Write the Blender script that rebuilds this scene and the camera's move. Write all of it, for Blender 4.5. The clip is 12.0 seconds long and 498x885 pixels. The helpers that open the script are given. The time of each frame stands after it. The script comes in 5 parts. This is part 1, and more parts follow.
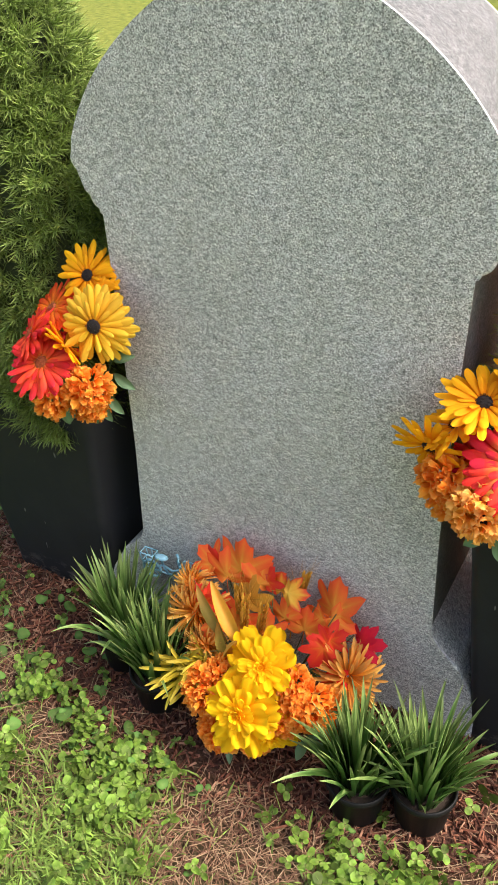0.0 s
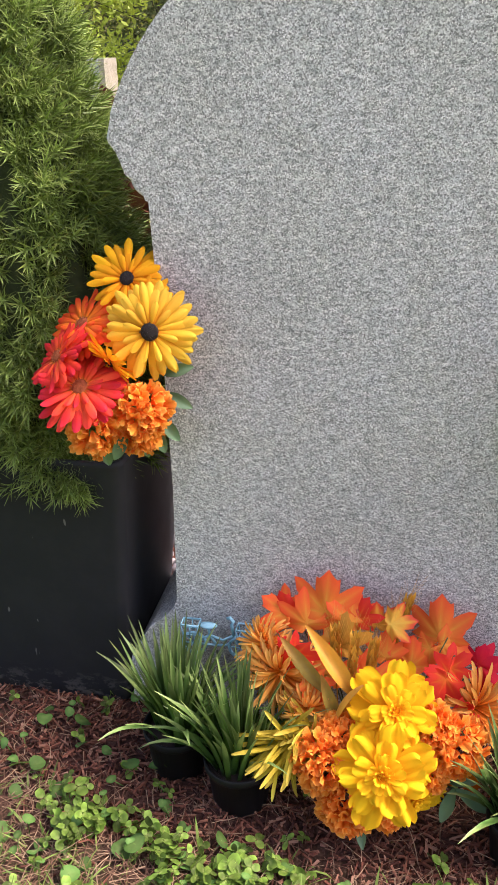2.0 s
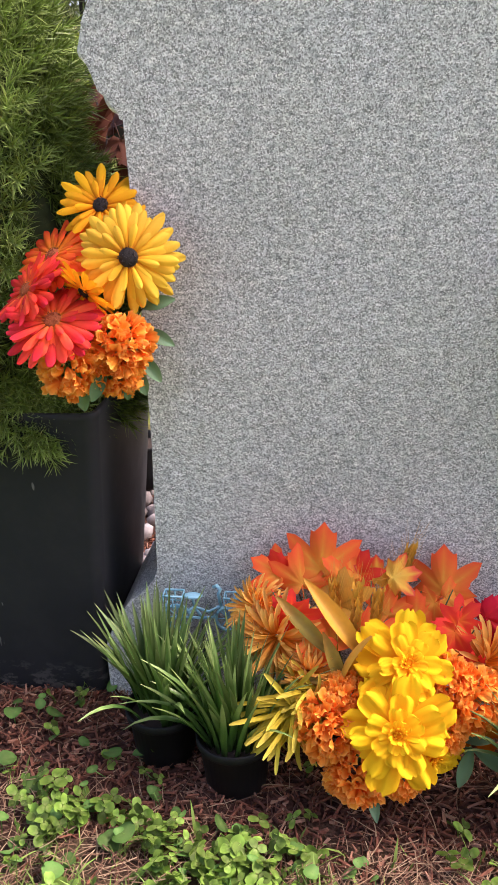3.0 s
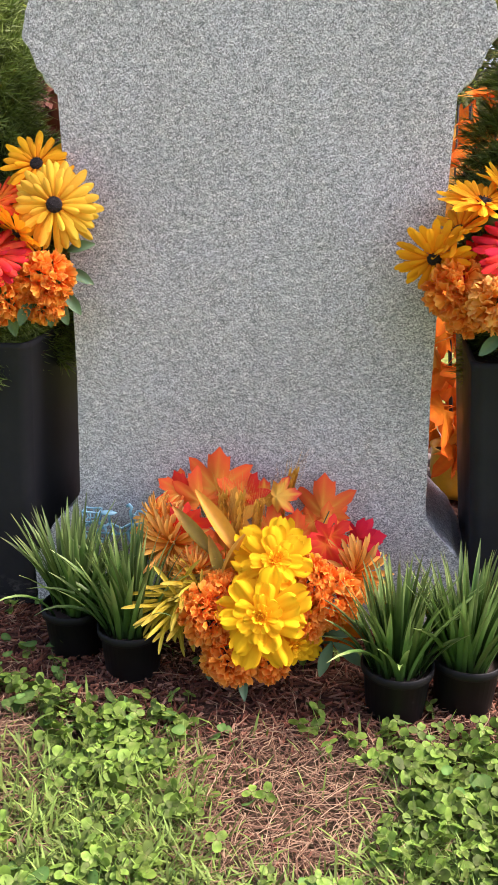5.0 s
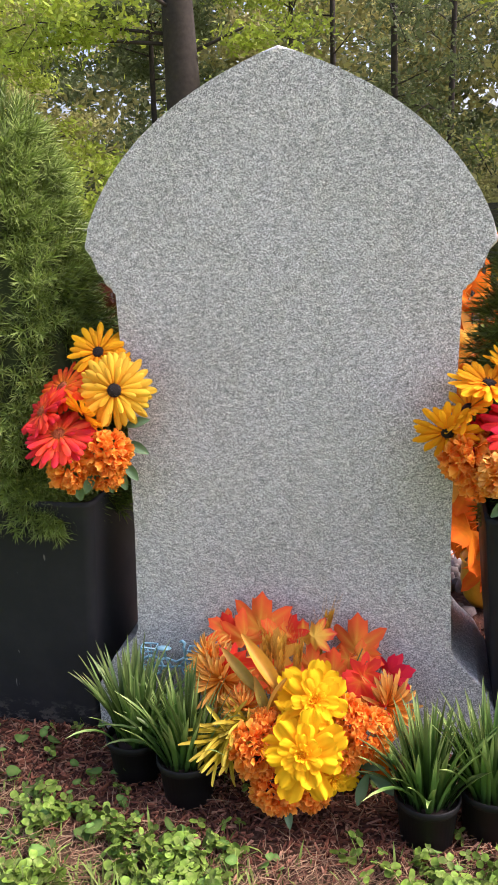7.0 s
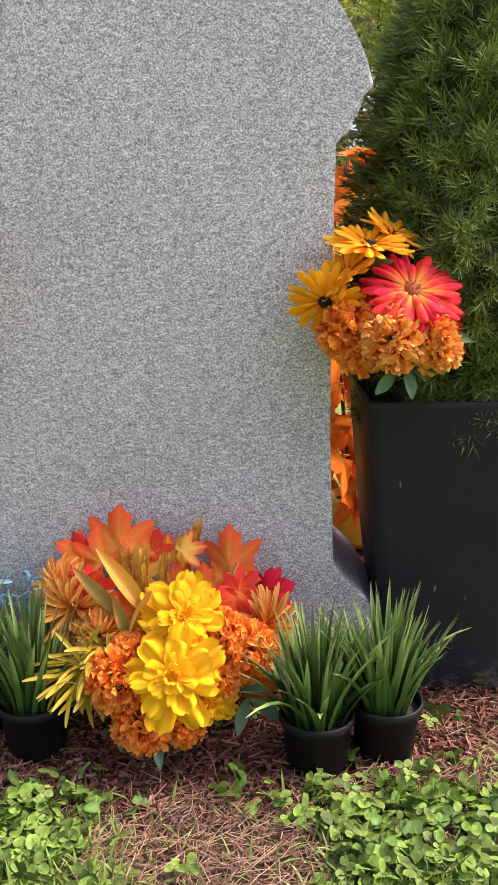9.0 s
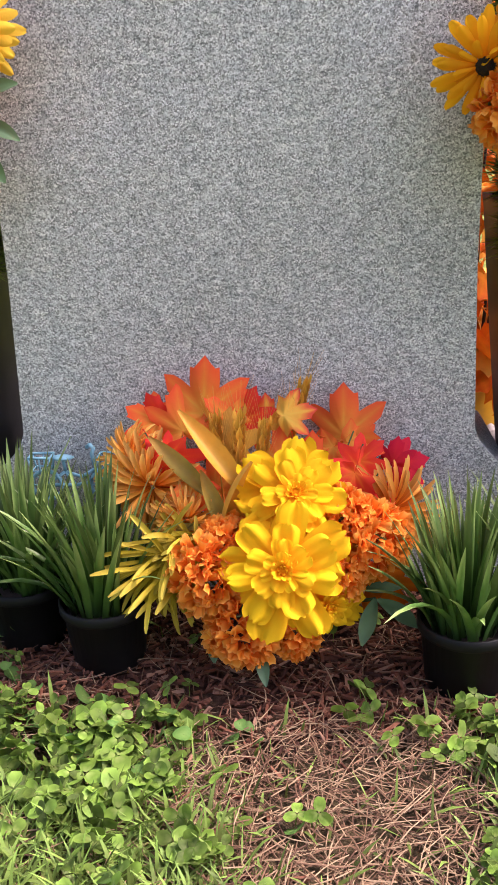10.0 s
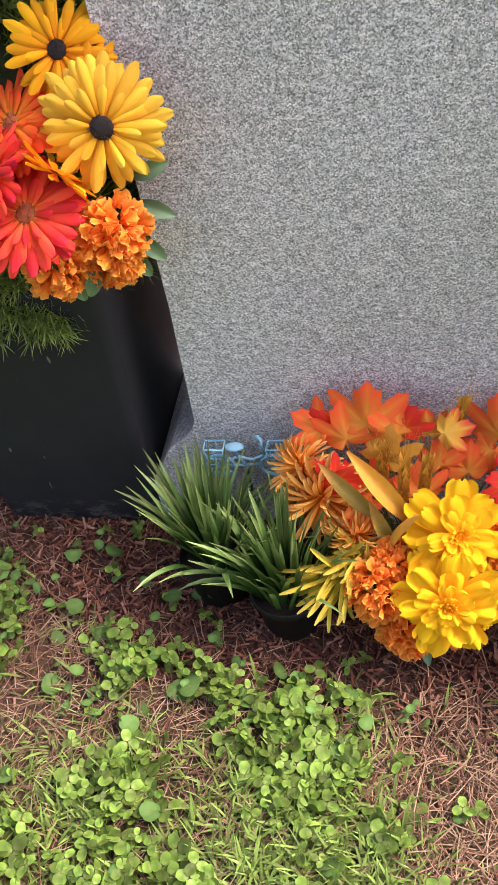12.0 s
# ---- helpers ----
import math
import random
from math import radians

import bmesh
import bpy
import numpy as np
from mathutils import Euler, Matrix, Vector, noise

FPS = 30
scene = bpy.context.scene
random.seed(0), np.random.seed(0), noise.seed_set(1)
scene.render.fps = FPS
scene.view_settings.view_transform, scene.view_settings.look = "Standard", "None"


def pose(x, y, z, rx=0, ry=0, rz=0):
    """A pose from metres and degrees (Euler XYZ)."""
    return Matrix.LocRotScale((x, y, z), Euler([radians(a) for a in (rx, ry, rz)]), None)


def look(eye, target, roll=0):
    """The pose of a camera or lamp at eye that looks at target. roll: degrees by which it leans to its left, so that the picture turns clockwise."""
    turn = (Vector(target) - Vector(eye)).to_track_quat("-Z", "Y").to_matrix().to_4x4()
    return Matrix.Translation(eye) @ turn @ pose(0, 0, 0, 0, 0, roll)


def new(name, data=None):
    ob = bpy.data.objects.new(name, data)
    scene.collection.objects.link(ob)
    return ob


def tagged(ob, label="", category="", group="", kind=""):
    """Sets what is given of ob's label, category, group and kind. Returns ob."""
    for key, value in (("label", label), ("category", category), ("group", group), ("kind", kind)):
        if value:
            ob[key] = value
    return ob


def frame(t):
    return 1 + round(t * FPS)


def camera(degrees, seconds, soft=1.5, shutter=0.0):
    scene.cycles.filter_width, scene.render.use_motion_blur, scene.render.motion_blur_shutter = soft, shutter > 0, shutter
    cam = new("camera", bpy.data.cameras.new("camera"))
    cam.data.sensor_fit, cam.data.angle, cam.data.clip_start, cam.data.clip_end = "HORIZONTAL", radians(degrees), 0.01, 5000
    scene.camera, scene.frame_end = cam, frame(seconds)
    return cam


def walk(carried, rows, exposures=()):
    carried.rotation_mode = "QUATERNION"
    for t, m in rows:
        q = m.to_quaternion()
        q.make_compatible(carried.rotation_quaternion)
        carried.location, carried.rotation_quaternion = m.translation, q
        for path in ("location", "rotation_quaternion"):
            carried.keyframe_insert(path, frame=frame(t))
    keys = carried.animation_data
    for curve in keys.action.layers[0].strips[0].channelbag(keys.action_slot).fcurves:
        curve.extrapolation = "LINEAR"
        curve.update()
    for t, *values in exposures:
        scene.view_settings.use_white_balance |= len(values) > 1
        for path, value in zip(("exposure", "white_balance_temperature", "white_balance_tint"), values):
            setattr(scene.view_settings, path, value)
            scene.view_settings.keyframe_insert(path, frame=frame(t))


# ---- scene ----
cam = camera(32.2, 12.0)
PATH = [
    (0, (0.563, -1.065, 1.389), (-0.256, 0.359, 0.248), -2.1),
    (0.5, (0.395, -1.229, 1.337), (-0.196, 0.379, 0.305), -0.7),
    (1, (0.219, -1.37, 1.288), (-0.243, 0.296, 0.284), -1.0),
    (1.5, (0.098, -1.267, 1.207), (-0.28, 0.44, 0.234), 0.4),
    (2, (0.08, -1.166, 1.116), (-0.302, 0.597, 0.252), -1.7),
    (2.5, (0.061, -1.164, 0.969), (-0.261, 0.64, 0.166), -2.3),
    (3, (0.0, -1.159, 0.936), (-0.244, 0.676, 0.18), -1.8),
    (3.5, (0.016, -1.165, 0.829), (-0.159, 0.703, 0.138), -0.9),
    (3.7, (0.049, -1.183, 0.785), (-0.124, 0.699, 0.131), -0.8),
    (5.3, (0.223, -1.441, 0.868), (-0.114, 0.422, 0.223), 0.1),
    (5.5, (0.224, -1.477, 0.938), (-0.153, 0.381, 0.3), -0.4),
    (6, (0.219, -1.509, 1.095), (-0.266, 0.331, 0.48), -1.5),
    (6.5, (0.226, -1.503, 1.097), (-0.268, 0.348, 0.522), -2.1),
    (7, (0.242, -1.496, 1.059), (-0.148, 0.39, 0.519), -1.8),
    (7.5, (0.25, -1.504, 1.028), (0.012, 0.42, 0.536), -1.1),
    (7.7, (0.242, -1.493, 1.029), (0.075, 0.434, 0.524), -0.7),
    (9.3, (0.166, -1.298, 0.724), (0.123, 0.641, 0.235), -0.8),
    (9.5, (0.136, -1.24, 0.69), (0.067, 0.684, 0.148), -0.6),
    (10, (0.107, -1.1, 0.62), (-0.065, 0.773, -0.061), -2.4),
    (10.5, (0.052, -1.024, 0.782), (-0.132, 0.687, -0.237), -2.6),
    (11, (-0.017, -1.03, 1.023), (-0.161, 0.552, -0.192), -1.5),
    (11.5, (0.018, -1.008, 1.047), (-0.275, 0.452, -0.289), -6.3),
    (12, (0.031, -0.882, 1.131), (-0.366, 0.458, -0.299), -11.9),
]
walk(cam, [(t, look(eye, target, roll)) for t, eye, target, roll in PATH], [(0, 1.32, 6500, 11), (0.5, 1.34, 6450, 14), (1.5, 1.51, 6300, 25.5), (12, 1.47, 6300, 25.5)])

# ---- light ----
world = bpy.data.worlds.new("sky")
scene.world = world
world.use_nodes = True
wn, wl = world.node_tree.nodes, world.node_tree.links
wn.clear()
SUN_ELEV, SUN_AZ = radians(52), radians(78)      # azimuth from +y towards +x
sky = wn.new("ShaderNodeTexSky")
sky.sky_type, sky.sun_disc = "NISHITA", False
sky.sun_elevation, sky.sun_rotation = SUN_ELEV, SUN_AZ
sky.air_density, sky.dust_density, sky.ozone_density = 0.8, 5.0, 0.85
bg = wn.new("ShaderNodeBackground")
bg.inputs["Strength"].default_value = 0.15
wout = wn.new("ShaderNodeOutputWorld")
wl.new(sky.outputs[0], bg.inputs[0])
wl.new(bg.outputs[0], wout.inputs[0])
sun = new("sun", bpy.data.lights.new("sun", "SUN"))
sun.data.energy, sun.data.angle, sun.data.color = 1.5, radians(14), (1.0, 0.95, 0.86)
sun.matrix_world = look((math.sin(SUN_AZ) * math.cos(SUN_ELEV), math.cos(SUN_AZ) * math.cos(SUN_ELEV), math.sin(SUN_ELEV)), (0, 0, 0))

# ---- materials ----


def material(name, rough=0.6, metal=0.0, spec=0.5):
    """A fresh node material; returns it with its tree, principled node and a position output."""
    m = bpy.data.materials.new(name)
    m.use_nodes = True
    nt = m.node_tree
    b = nt.nodes["Principled BSDF"]
    b.inputs["Roughness"].default_value = rough
    b.inputs["Metallic"].default_value = metal
    b.inputs["Specular IOR Level"].default_value = spec
    co = nt.nodes.new("ShaderNodeTexCoord").outputs["Object"]
    return m, nt, b, co


def noise_out(nt, co, scale, detail=3.0, rough=0.55, stretch=None):
    n = nt.nodes.new("ShaderNodeTexNoise")
    n.inputs["Scale"].default_value = scale
    n.inputs["Detail"].default_value = detail
    n.inputs["Roughness"].default_value = rough
    if stretch:
        mp = nt.nodes.new("ShaderNodeMapping")
        mp.inputs["Scale"].default_value = stretch
        nt.links.new(co, mp.inputs["Vector"])
        co = mp.outputs[0]
    nt.links.new(co, n.inputs["Vector"])
    return n.outputs["Fac"]


def ramp(nt, fac, stops):
    r = nt.nodes.new("ShaderNodeValToRGB")
    els = r.color_ramp.elements
    while len(els) < len(stops):
        els.new(0.5)
    for e, (p, c) in zip(els, stops):
        e.position, e.color = p, (*c, 1)
    nt.links.new(fac, r.inputs[0])
    return r.outputs[0]


def mix(nt, fac, a, b, mode="MIX"):
    n = nt.nodes.new("ShaderNodeMix")
    n.data_type, n.blend_type = "RGBA", mode
    for sock, v in ((n.inputs[0], fac), (n.inputs[6], a), (n.inputs[7], b)):
        if hasattr(v, "links"):
            nt.links.new(v, sock)
        else:
            sock.default_value = v if isinstance(v, (int, float)) else (*v, 1)
    return n.outputs[2]


def bump(nt, b, height, strength, distance=0.002):
    n = nt.nodes.new("ShaderNodeBump")
    n.inputs["Strength"].default_value, n.inputs["Distance"].default_value = strength, distance
    nt.links.new(height, n.inputs["Height"])
    nt.links.new(n.outputs[0], b.inputs["Normal"])


def maths(nt, op, a, b=0.5, clamp=False):
    n = nt.nodes.new("ShaderNodeMath")
    n.operation, n.use_clamp = op, clamp
    for sock, v in ((n.inputs[0], a), (n.inputs[1], b)):
        if hasattr(v, "links"):
            nt.links.new(v, sock)
        else:
            sock.default_value = v
    return n.outputs[0]


def granite(name, dark, mid, light, scale=230.0, rough=0.55, relief=0.35, algae=0.35):
    m, nt, b, co = material(name, rough)
    vor = nt.nodes.new("ShaderNodeTexVoronoi")
    vor.inputs["Scale"].default_value = scale * 2.3
    nt.links.new(co, vor.inputs["Vector"])
    sp = nt.nodes.new("ShaderNodeSeparateXYZ")
    nt.links.new(vor.outputs["Color"], sp.inputs[0])
    fine = maths(nt, "ADD", maths(nt, "MULTIPLY", sp.outputs["X"], 0.5), maths(nt, "MULTIPLY", noise_out(nt, co, scale * 1.5, 4.0, 0.7), 0.5))
    grain = ramp(nt, fine, ((0.22, dark), (0.40, mid), (0.60, light), (0.74, tuple(min(1, c * 1.3) for c in light))))
    specks = nt.nodes.new("ShaderNodeTexVoronoi")
    specks.inputs["Scale"].default_value = scale * 1.1
    nt.links.new(co, specks.inputs["Vector"])
    ss = nt.nodes.new("ShaderNodeSeparateXYZ")
    nt.links.new(specks.outputs["Color"], ss.inputs[0])
    near = ramp(nt, specks.outputs["Distance"], ((0.30, (1, 1, 1)), (0.46, (0, 0, 0))))
    pick = maths(nt, "MULTIPLY", near, ramp(nt, ss.outputs["Y"], ((0.70, (0, 0, 0)), (0.74, (0.5, 0.5, 0.5)))))
    grain = mix(nt, pick, grain, dark)
    mid_n = noise_out(nt, co, scale * 0.42, 3.0, 0.6, (0.55, 1, 1.3))
    grain = mix(nt, 0.62, grain, ramp(nt, mid_n, ((0.34, (0.55, 0.62, 0.62)), (0.66, (1.22, 1.22, 1.22)))), "MULTIPLY")
    broad = noise_out(nt, co, 3.5, 4.0)
    grain = mix(nt, 0.5, grain, ramp(nt, broad, ((0.3, (0.76, 0.77, 0.74)), (0.5, (0.96, 0.96, 0.95)), (0.7, (1.04, 1.05, 1.10)))), "MULTIPLY")
    blotch = noise_out(nt, co, 24.0, 4.0, 0.6)
    grain = mix(nt, 0.3, grain, ramp(nt, blotch, ((0.3, (0.82, 0.82, 0.81)), (0.7, (1.06, 1.06, 1.07)))), "MULTIPLY")
    streak = noise_out(nt, co, 4.5, 3.0, 0.6, (1, 1, 0.22))
    grain = mix(nt, maths(nt, "MULTIPLY", ramp(nt, streak, ((0.50, (0, 0, 0)), (0.72, (1, 1, 1)))), algae), grain, (0.72, 0.80, 0.62), "MULTIPLY")
    sep = nt.nodes.new("ShaderNodeSeparateXYZ")
    nt.links.new(co, sep.inputs[0])
    # greener towards the foot: algae, plus a tint offsetting the bluish light there
    height = maths(nt, "ADD", sep.outputs["Z"], maths(nt, "MULTIPLY", noise_out(nt, co, 5.0, 4.0, 0.6), 0.5))
    foot_tint = maths(nt, "MULTIPLY", ramp(nt, height, ((0.42, (1, 1, 1)), (0.80, (0, 0, 0)))), min(1.0, algae * 2))
    grain = mix(nt, foot_tint, grain, (0.95, 1.0, 0.85), "MULTIPLY")
    nt.links.new(grain, b.inputs["Base Color"])
    bump(nt, b, fine, relief, 0.0015)
    return m


def plant(name, stops, rough=0.55, through_light=0.3, mottling=0.35, spec=0.4, vary=0.25):
    """Petal or leaf: colour runs along 'tone' from base to tip; part of the light passes through."""
    m, nt, b, co = material(name, rough, 0, spec)
    at = nt.nodes.new("ShaderNodeAttribute")
    at.attribute_name = "tone"
    col = ramp(nt, at.outputs["Fac"], stops)
    spots = noise_out(nt, co, 60.0, 3.0)
    col = mix(nt, mottling, col, ramp(nt, spots, ((0.3, (0.55, 0.5, 0.5)), (0.65, (1.15, 1.15, 1.15)))), "MULTIPLY")
    geo = nt.nodes.new("ShaderNodeNewGeometry")
    hsv = nt.nodes.new("ShaderNodeHueSaturation")
    nt.links.new(col, hsv.inputs["Color"])
    isl = geo.outputs["Random Per Island"]
    nt.links.new(maths(nt, "ADD", maths(nt, "MULTIPLY", isl, 2 * vary), 1 - vary), hsv.inputs["Value"])
    nt.links.new(maths(nt, "ADD", maths(nt, "MULTIPLY", isl, 0.012), 0.494), hsv.inputs["Hue"])
    col = hsv.outputs[0]
    nt.links.new(col, b.inputs["Base Color"])
    bump(nt, b, noise_out(nt, co, 320.0, 2.0), 0.25, 0.001)
    tr = nt.nodes.new("ShaderNodeBsdfTranslucent")
    nt.links.new(col, tr.inputs["Color"])
    sh = nt.nodes.new("ShaderNodeMixShader")
    sh.inputs[0].default_value = through_light
    out = nt.nodes["Material Output"]
    nt.links.new(b.outputs[0], sh.inputs[1])
    nt.links.new(tr.outputs[0], sh.inputs[2])
    nt.links.new(sh.outputs[0], out.inputs["Surface"])
    return m


def scatter_mat(name, stops, rough=0.8):
    """Bits that differ from piece to piece."""
    m, nt, b, co = material(name, rough, 0, 0.3)
    geo = nt.nodes.new("ShaderNodeNewGeometry")
    col = ramp(nt, geo.outputs["Random Per Island"], stops)
    col = mix(nt, 0.5, col, ramp(nt, noise_out(nt, co, 140.0, 3.0), ((0.3, (0.5, 0.5, 0.5)), (0.7, (1.2, 1.2, 1.2)))), "MULTIPLY")
    nt.links.new(col, b.inputs["Base Color"])
    return m


def plain(name, col, rough=0.5, grain=40.0, vary=0.3, relief=0.1, metal=0.0, spec=0.5):
    m, nt, b, co = material(name, rough, metal, spec)
    n = noise_out(nt, co, grain, 4.0)
    c = mix(nt, vary, col, ramp(nt, n, ((0.3, (0.5, 0.5, 0.5)), (0.7, (1.3, 1.3, 1.3)))), "MULTIPLY")
    nt.links.new(c, b.inputs["Base Color"])
    rr = nt.nodes.new("ShaderNodeMapRange")
    rr.inputs["To Min"].default_value, rr.inputs["To Max"].default_value = rough - 0.1, min(1, rough + 0.12)
    nt.links.new(noise_out(nt, co, grain * 0.3, 3.0), rr.inputs["Value"])
    nt.links.new(rr.outputs[0], b.inputs["Roughness"])
    bump(nt, b, noise_out(nt, co, grain * 6, 3.0), relief, 0.001)
    return m


M_GRANITE = granite("grey_granite", (0.155, 0.153, 0.160), (0.475, 0.468, 0.486), (0.77, 0.758, 0.788), 255.0, 0.6, 0.3, 0.20)
M_GRANITE_POL = granite("polished_edge", (0.09, 0.087, 0.087), (0.17, 0.162, 0.162), (0.235, 0.224, 0.224), 230.0, 0.6, 0.4, 0.25)
# pale edge: wear at the foot, painted sky highlight along the arch
M_WORN_LIT = granite("worn_and_lit_edge", (0.50, 0.49, 0.50), (0.68, 0.67, 0.68), (0.82, 0.81, 0.82), 230.0, 0.6, 0.4, 0.05)
M_DARKSTONE = granite("blue_grey_granite", (0.03, 0.035, 0.05), (0.07, 0.08, 0.11), (0.13, 0.14, 0.18), 150.0, 0.3, 0.1, 0.1)
M_BLACKSTONE = granite("black_granite", (0.004, 0.004, 0.006), (0.01, 0.01, 0.013), (0.025, 0.025, 0.03), 150.0, 0.12, 0.05, 0.0)
# cream stone, also the pale colour that stands for sunlit monument faces
M_PALE_SUNLIT = granite("cream_and_sunlit_granite", (0.25, 0.21, 0.17), (0.40, 0.34, 0.27), (0.52, 0.45, 0.37), 120.0, 0.6, 0.4, 0.2)
M_ROCKFACE = granite("rough_grey_granite", (0.12, 0.11, 0.10), (0.25, 0.23, 0.21), (0.36, 0.34, 0.31), 60.0, 0.8, 1.0, 0.3)


def planter_mat():
    m, nt, b, co = material("black_plastic", 0.45, 0, 0.06)
    dirt = noise_out(nt, co, 9.0, 5.0, 0.65)
    col = mix(nt, ramp(nt, dirt, ((0.45, (0, 0, 0)), (0.8, (0.5, 0.5, 0.5)))), (0.029, 0.0305, 0.0325), (0.050, 0.050, 0.051))
    scratch = noise_out(nt, co, 55.0, 2.0, 0.6, (1, 1, 0.3))
    col = mix(nt, ramp(nt, scratch, ((0.735, (0, 0, 0)), (0.76, (0.7, 0.7, 0.7)))), col, (0.24, 0.23, 0.22))
    sep = nt.nodes.new("ShaderNodeSeparateXYZ")
    nt.links.new(co, sep.inputs[0])
    scuff = maths(nt, "MULTIPLY", ramp(nt, noise_out(nt, co, 38.0, 5.0, 0.7, (1, 1, 1.8)), ((0.50, (0, 0, 0)), (0.60, (0.6, 0.6, 0.6)))), ramp(nt, sep.outputs["Z"], ((0.0, (1, 1, 1)), (0.065, (0, 0, 0)))))
    col = mix(nt, scuff, col, (0.20, 0.18, 0.16))
    nt.links.new(col, b.inputs["Base Color"])
    rr = nt.nodes.new("ShaderNodeMapRange")
    rr.inputs["To Min"].default_value, rr.inputs["To Max"].default_value = 0.28, 0.55
    nt.links.new(dirt, rr.inputs["Value"])
    nt.links.new(rr.outputs[0], b.inputs["Roughness"])
    bump(nt, b, noise_out(nt, co, 500.0, 2.0), 0.08, 0.0005)
    return m


M_PLANTER = planter_mat()
M_POT = plain("black_pot_plastic", (0.010, 0.010, 0.010), 0.5, 30.0, 0.4, 0.05, 0.0, 0.22)
M_SOIL = plain("dark_soil", (0.035, 0.022, 0.015), 0.95, 60.0, 0.6, 0.8)
M_BLUE = plain("pale_blue_paint", (0.36, 0.70, 0.82), 0.4, 50.0, 0.25, 0.05)
M_STAKE = plain("dark_wire", (0.02, 0.03, 0.02), 0.5, 50.0, 0.25, 0.05)
M_YPOT = plain("yellow_glaze", (0.72, 0.40, 0.02), 0.3, 20.0, 0.3, 0.05)
M_BARK = plain("dark_bark", (0.038, 0.029, 0.023), 0.9, 14.0, 0.7, 1.0)
M_STEM = plain("green_stem", (0.06, 0.10, 0.03), 0.6, 80.0, 0.4, 0.1)
M_GERB_Y = plant("golden_petal", ((0.0, (0.85, 0.28, 0.01)), (0.25, (0.95, 0.48, 0.02)), (1.0, (0.98, 0.64, 0.06))), 0.7, 0.22, 0.12, 0.15, 0.12)
M_GERB_O = plant("amber_petal", ((0.0, (0.92, 0.28, 0.005)), (0.3, (1.0, 0.42, 0.008)), (1.0, (1.0, 0.50, 0.012))), 0.7, 0.22, 0.08, 0.12, 0.12)
M_GERB_R = plant("red_petal", ((0.0, (0.95, 0.40, 0.05)), (0.25, (0.92, 0.12, 0.035)), (1.0, (0.88, 0.038, 0.042))), 0.7, 0.24, 0.12, 0.12, 0.2)
M_GERB_C = plant("coral_petal", ((0.0, (0.96, 0.50, 0.05)), (0.25, (0.94, 0.24, 0.02)), (1.0, (0.88, 0.075, 0.02))), 0.7, 0.22, 0.12, 0.12, 0.2)
M_GERB_P = plant("rose_red_petal", ((0.0, (0.96, 0.50, 0.06)), (0.40, (0.92, 0.20, 0.05)), (0.65, (0.88, 0.04, 0.045)), (1.0, (0.84, 0.032, 0.045))), 0.7, 0.20, 0.12, 0.12, 0.15)
M_DISC = plain("dark_flower_disc", (0.02, 0.013, 0.012), 0.85, 300.0, 0.5, 0.8)
M_DISC_R = plain("orange_flower_disc", (0.42, 0.10, 0.03), 0.85, 300.0, 0.5, 0.8)
M_MARI = plant("orange_ruffle", ((0.0, (1.0, 0.20, 0.015)), (0.5, (1.0, 0.29, 0.022)), (0.85, (1.0, 0.37, 0.045)), (1.0, (1.0, 0.46, 0.09))), 0.75, 0.24, 0.06, 0.12, 0.10)
M_MARI_P = plant("peach_ruffle", ((0.0, (1.0, 0.30, 0.02)), (0.5, (1.0, 0.42, 0.05)), (1.0, (1.0, 0.54, 0.14))), 0.75, 0.24, 0.06, 0.12, 0.12)
M_ZINN = plant("yellow_petal", ((0.0, (0.95, 0.34, 0.0)), (0.30, (0.98, 0.46, 0.003)), (0.6, (1.0, 0.56, 0.006)), (1.0, (1.0, 0.64, 0.012))), 0.75, 0.22, 0.08, 0.1, 0.08)
M_SPID_G = plant("olive_yellow_petal", ((0.0, (0.36, 0.27, 0.02)), (0.5, (0.62, 0.46, 0.03)), (1.0, (0.76, 0.60, 0.09))), 0.65, 0.28, 0.15, 0.15)
M_SPID_B = plant("bronze_petal", ((0.0, (0.90, 0.26, 0.01)), (0.4, (1.0, 0.42, 0.05)), (1.0, (1.0, 0.58, 0.15))), 0.65, 0.20, 0.10, 0.15)
M_MAP_O = plant("orange_maple", ((0.0, (1.0, 0.50, 0.07)), (0.45, (1.0, 0.27, 0.045)), (0.75, (1.0, 0.16, 0.040)), (1.0, (1.0, 0.10, 0.035))), 0.65, 0.20, 0.10, 0.12, 0.1)
M_MAP_Y = plant("yellow_red_maple", ((0.0, (0.95, 0.60, 0.08)), (0.55, (0.96, 0.48, 0.05)), (0.8, (0.90, 0.12, 0.03)), (1.0, (0.82, 0.03, 0.04))), 0.5, 0.16, 0.15, 0.3, 0.1)
M_MAP_R = plant("red_maple", ((0.0, (1.0, 0.24, 0.03)), (0.4, (0.97, 0.08, 0.03)), (1.0, (0.92, 0.035, 0.040))), 0.65, 0.18, 0.12, 0.15, 0.12)
M_MAP_C = plant("crimson_maple", ((0.0, (0.72, 0.03, 0.04)), (1.0, (0.66, 0.012, 0.05))), 0.6, 0.12, 0.15, 0.15, 0.12)
M_HUSK = plant("gold_husk", ((0.0, (0.45, 0.22, 0.02)), (0.4, (0.78, 0.42, 0.045)), (1.0, (0.86, 0.40, 0.05))), 0.5, 0.10, 0.25)
M_HUSK_G = plant("olive_husk", ((0.0, (0.24, 0.19, 0.03)), (0.6, (0.46, 0.34, 0.06)), (1.0, (0.60, 0.30, 0.05))), 0.6, 0.2)
M_WHEAT = plant("wheat", ((0.0, (0.66, 0.32, 0.03)), (1.0, (0.92, 0.52, 0.07))), 0.6, 0.08, 0.2)
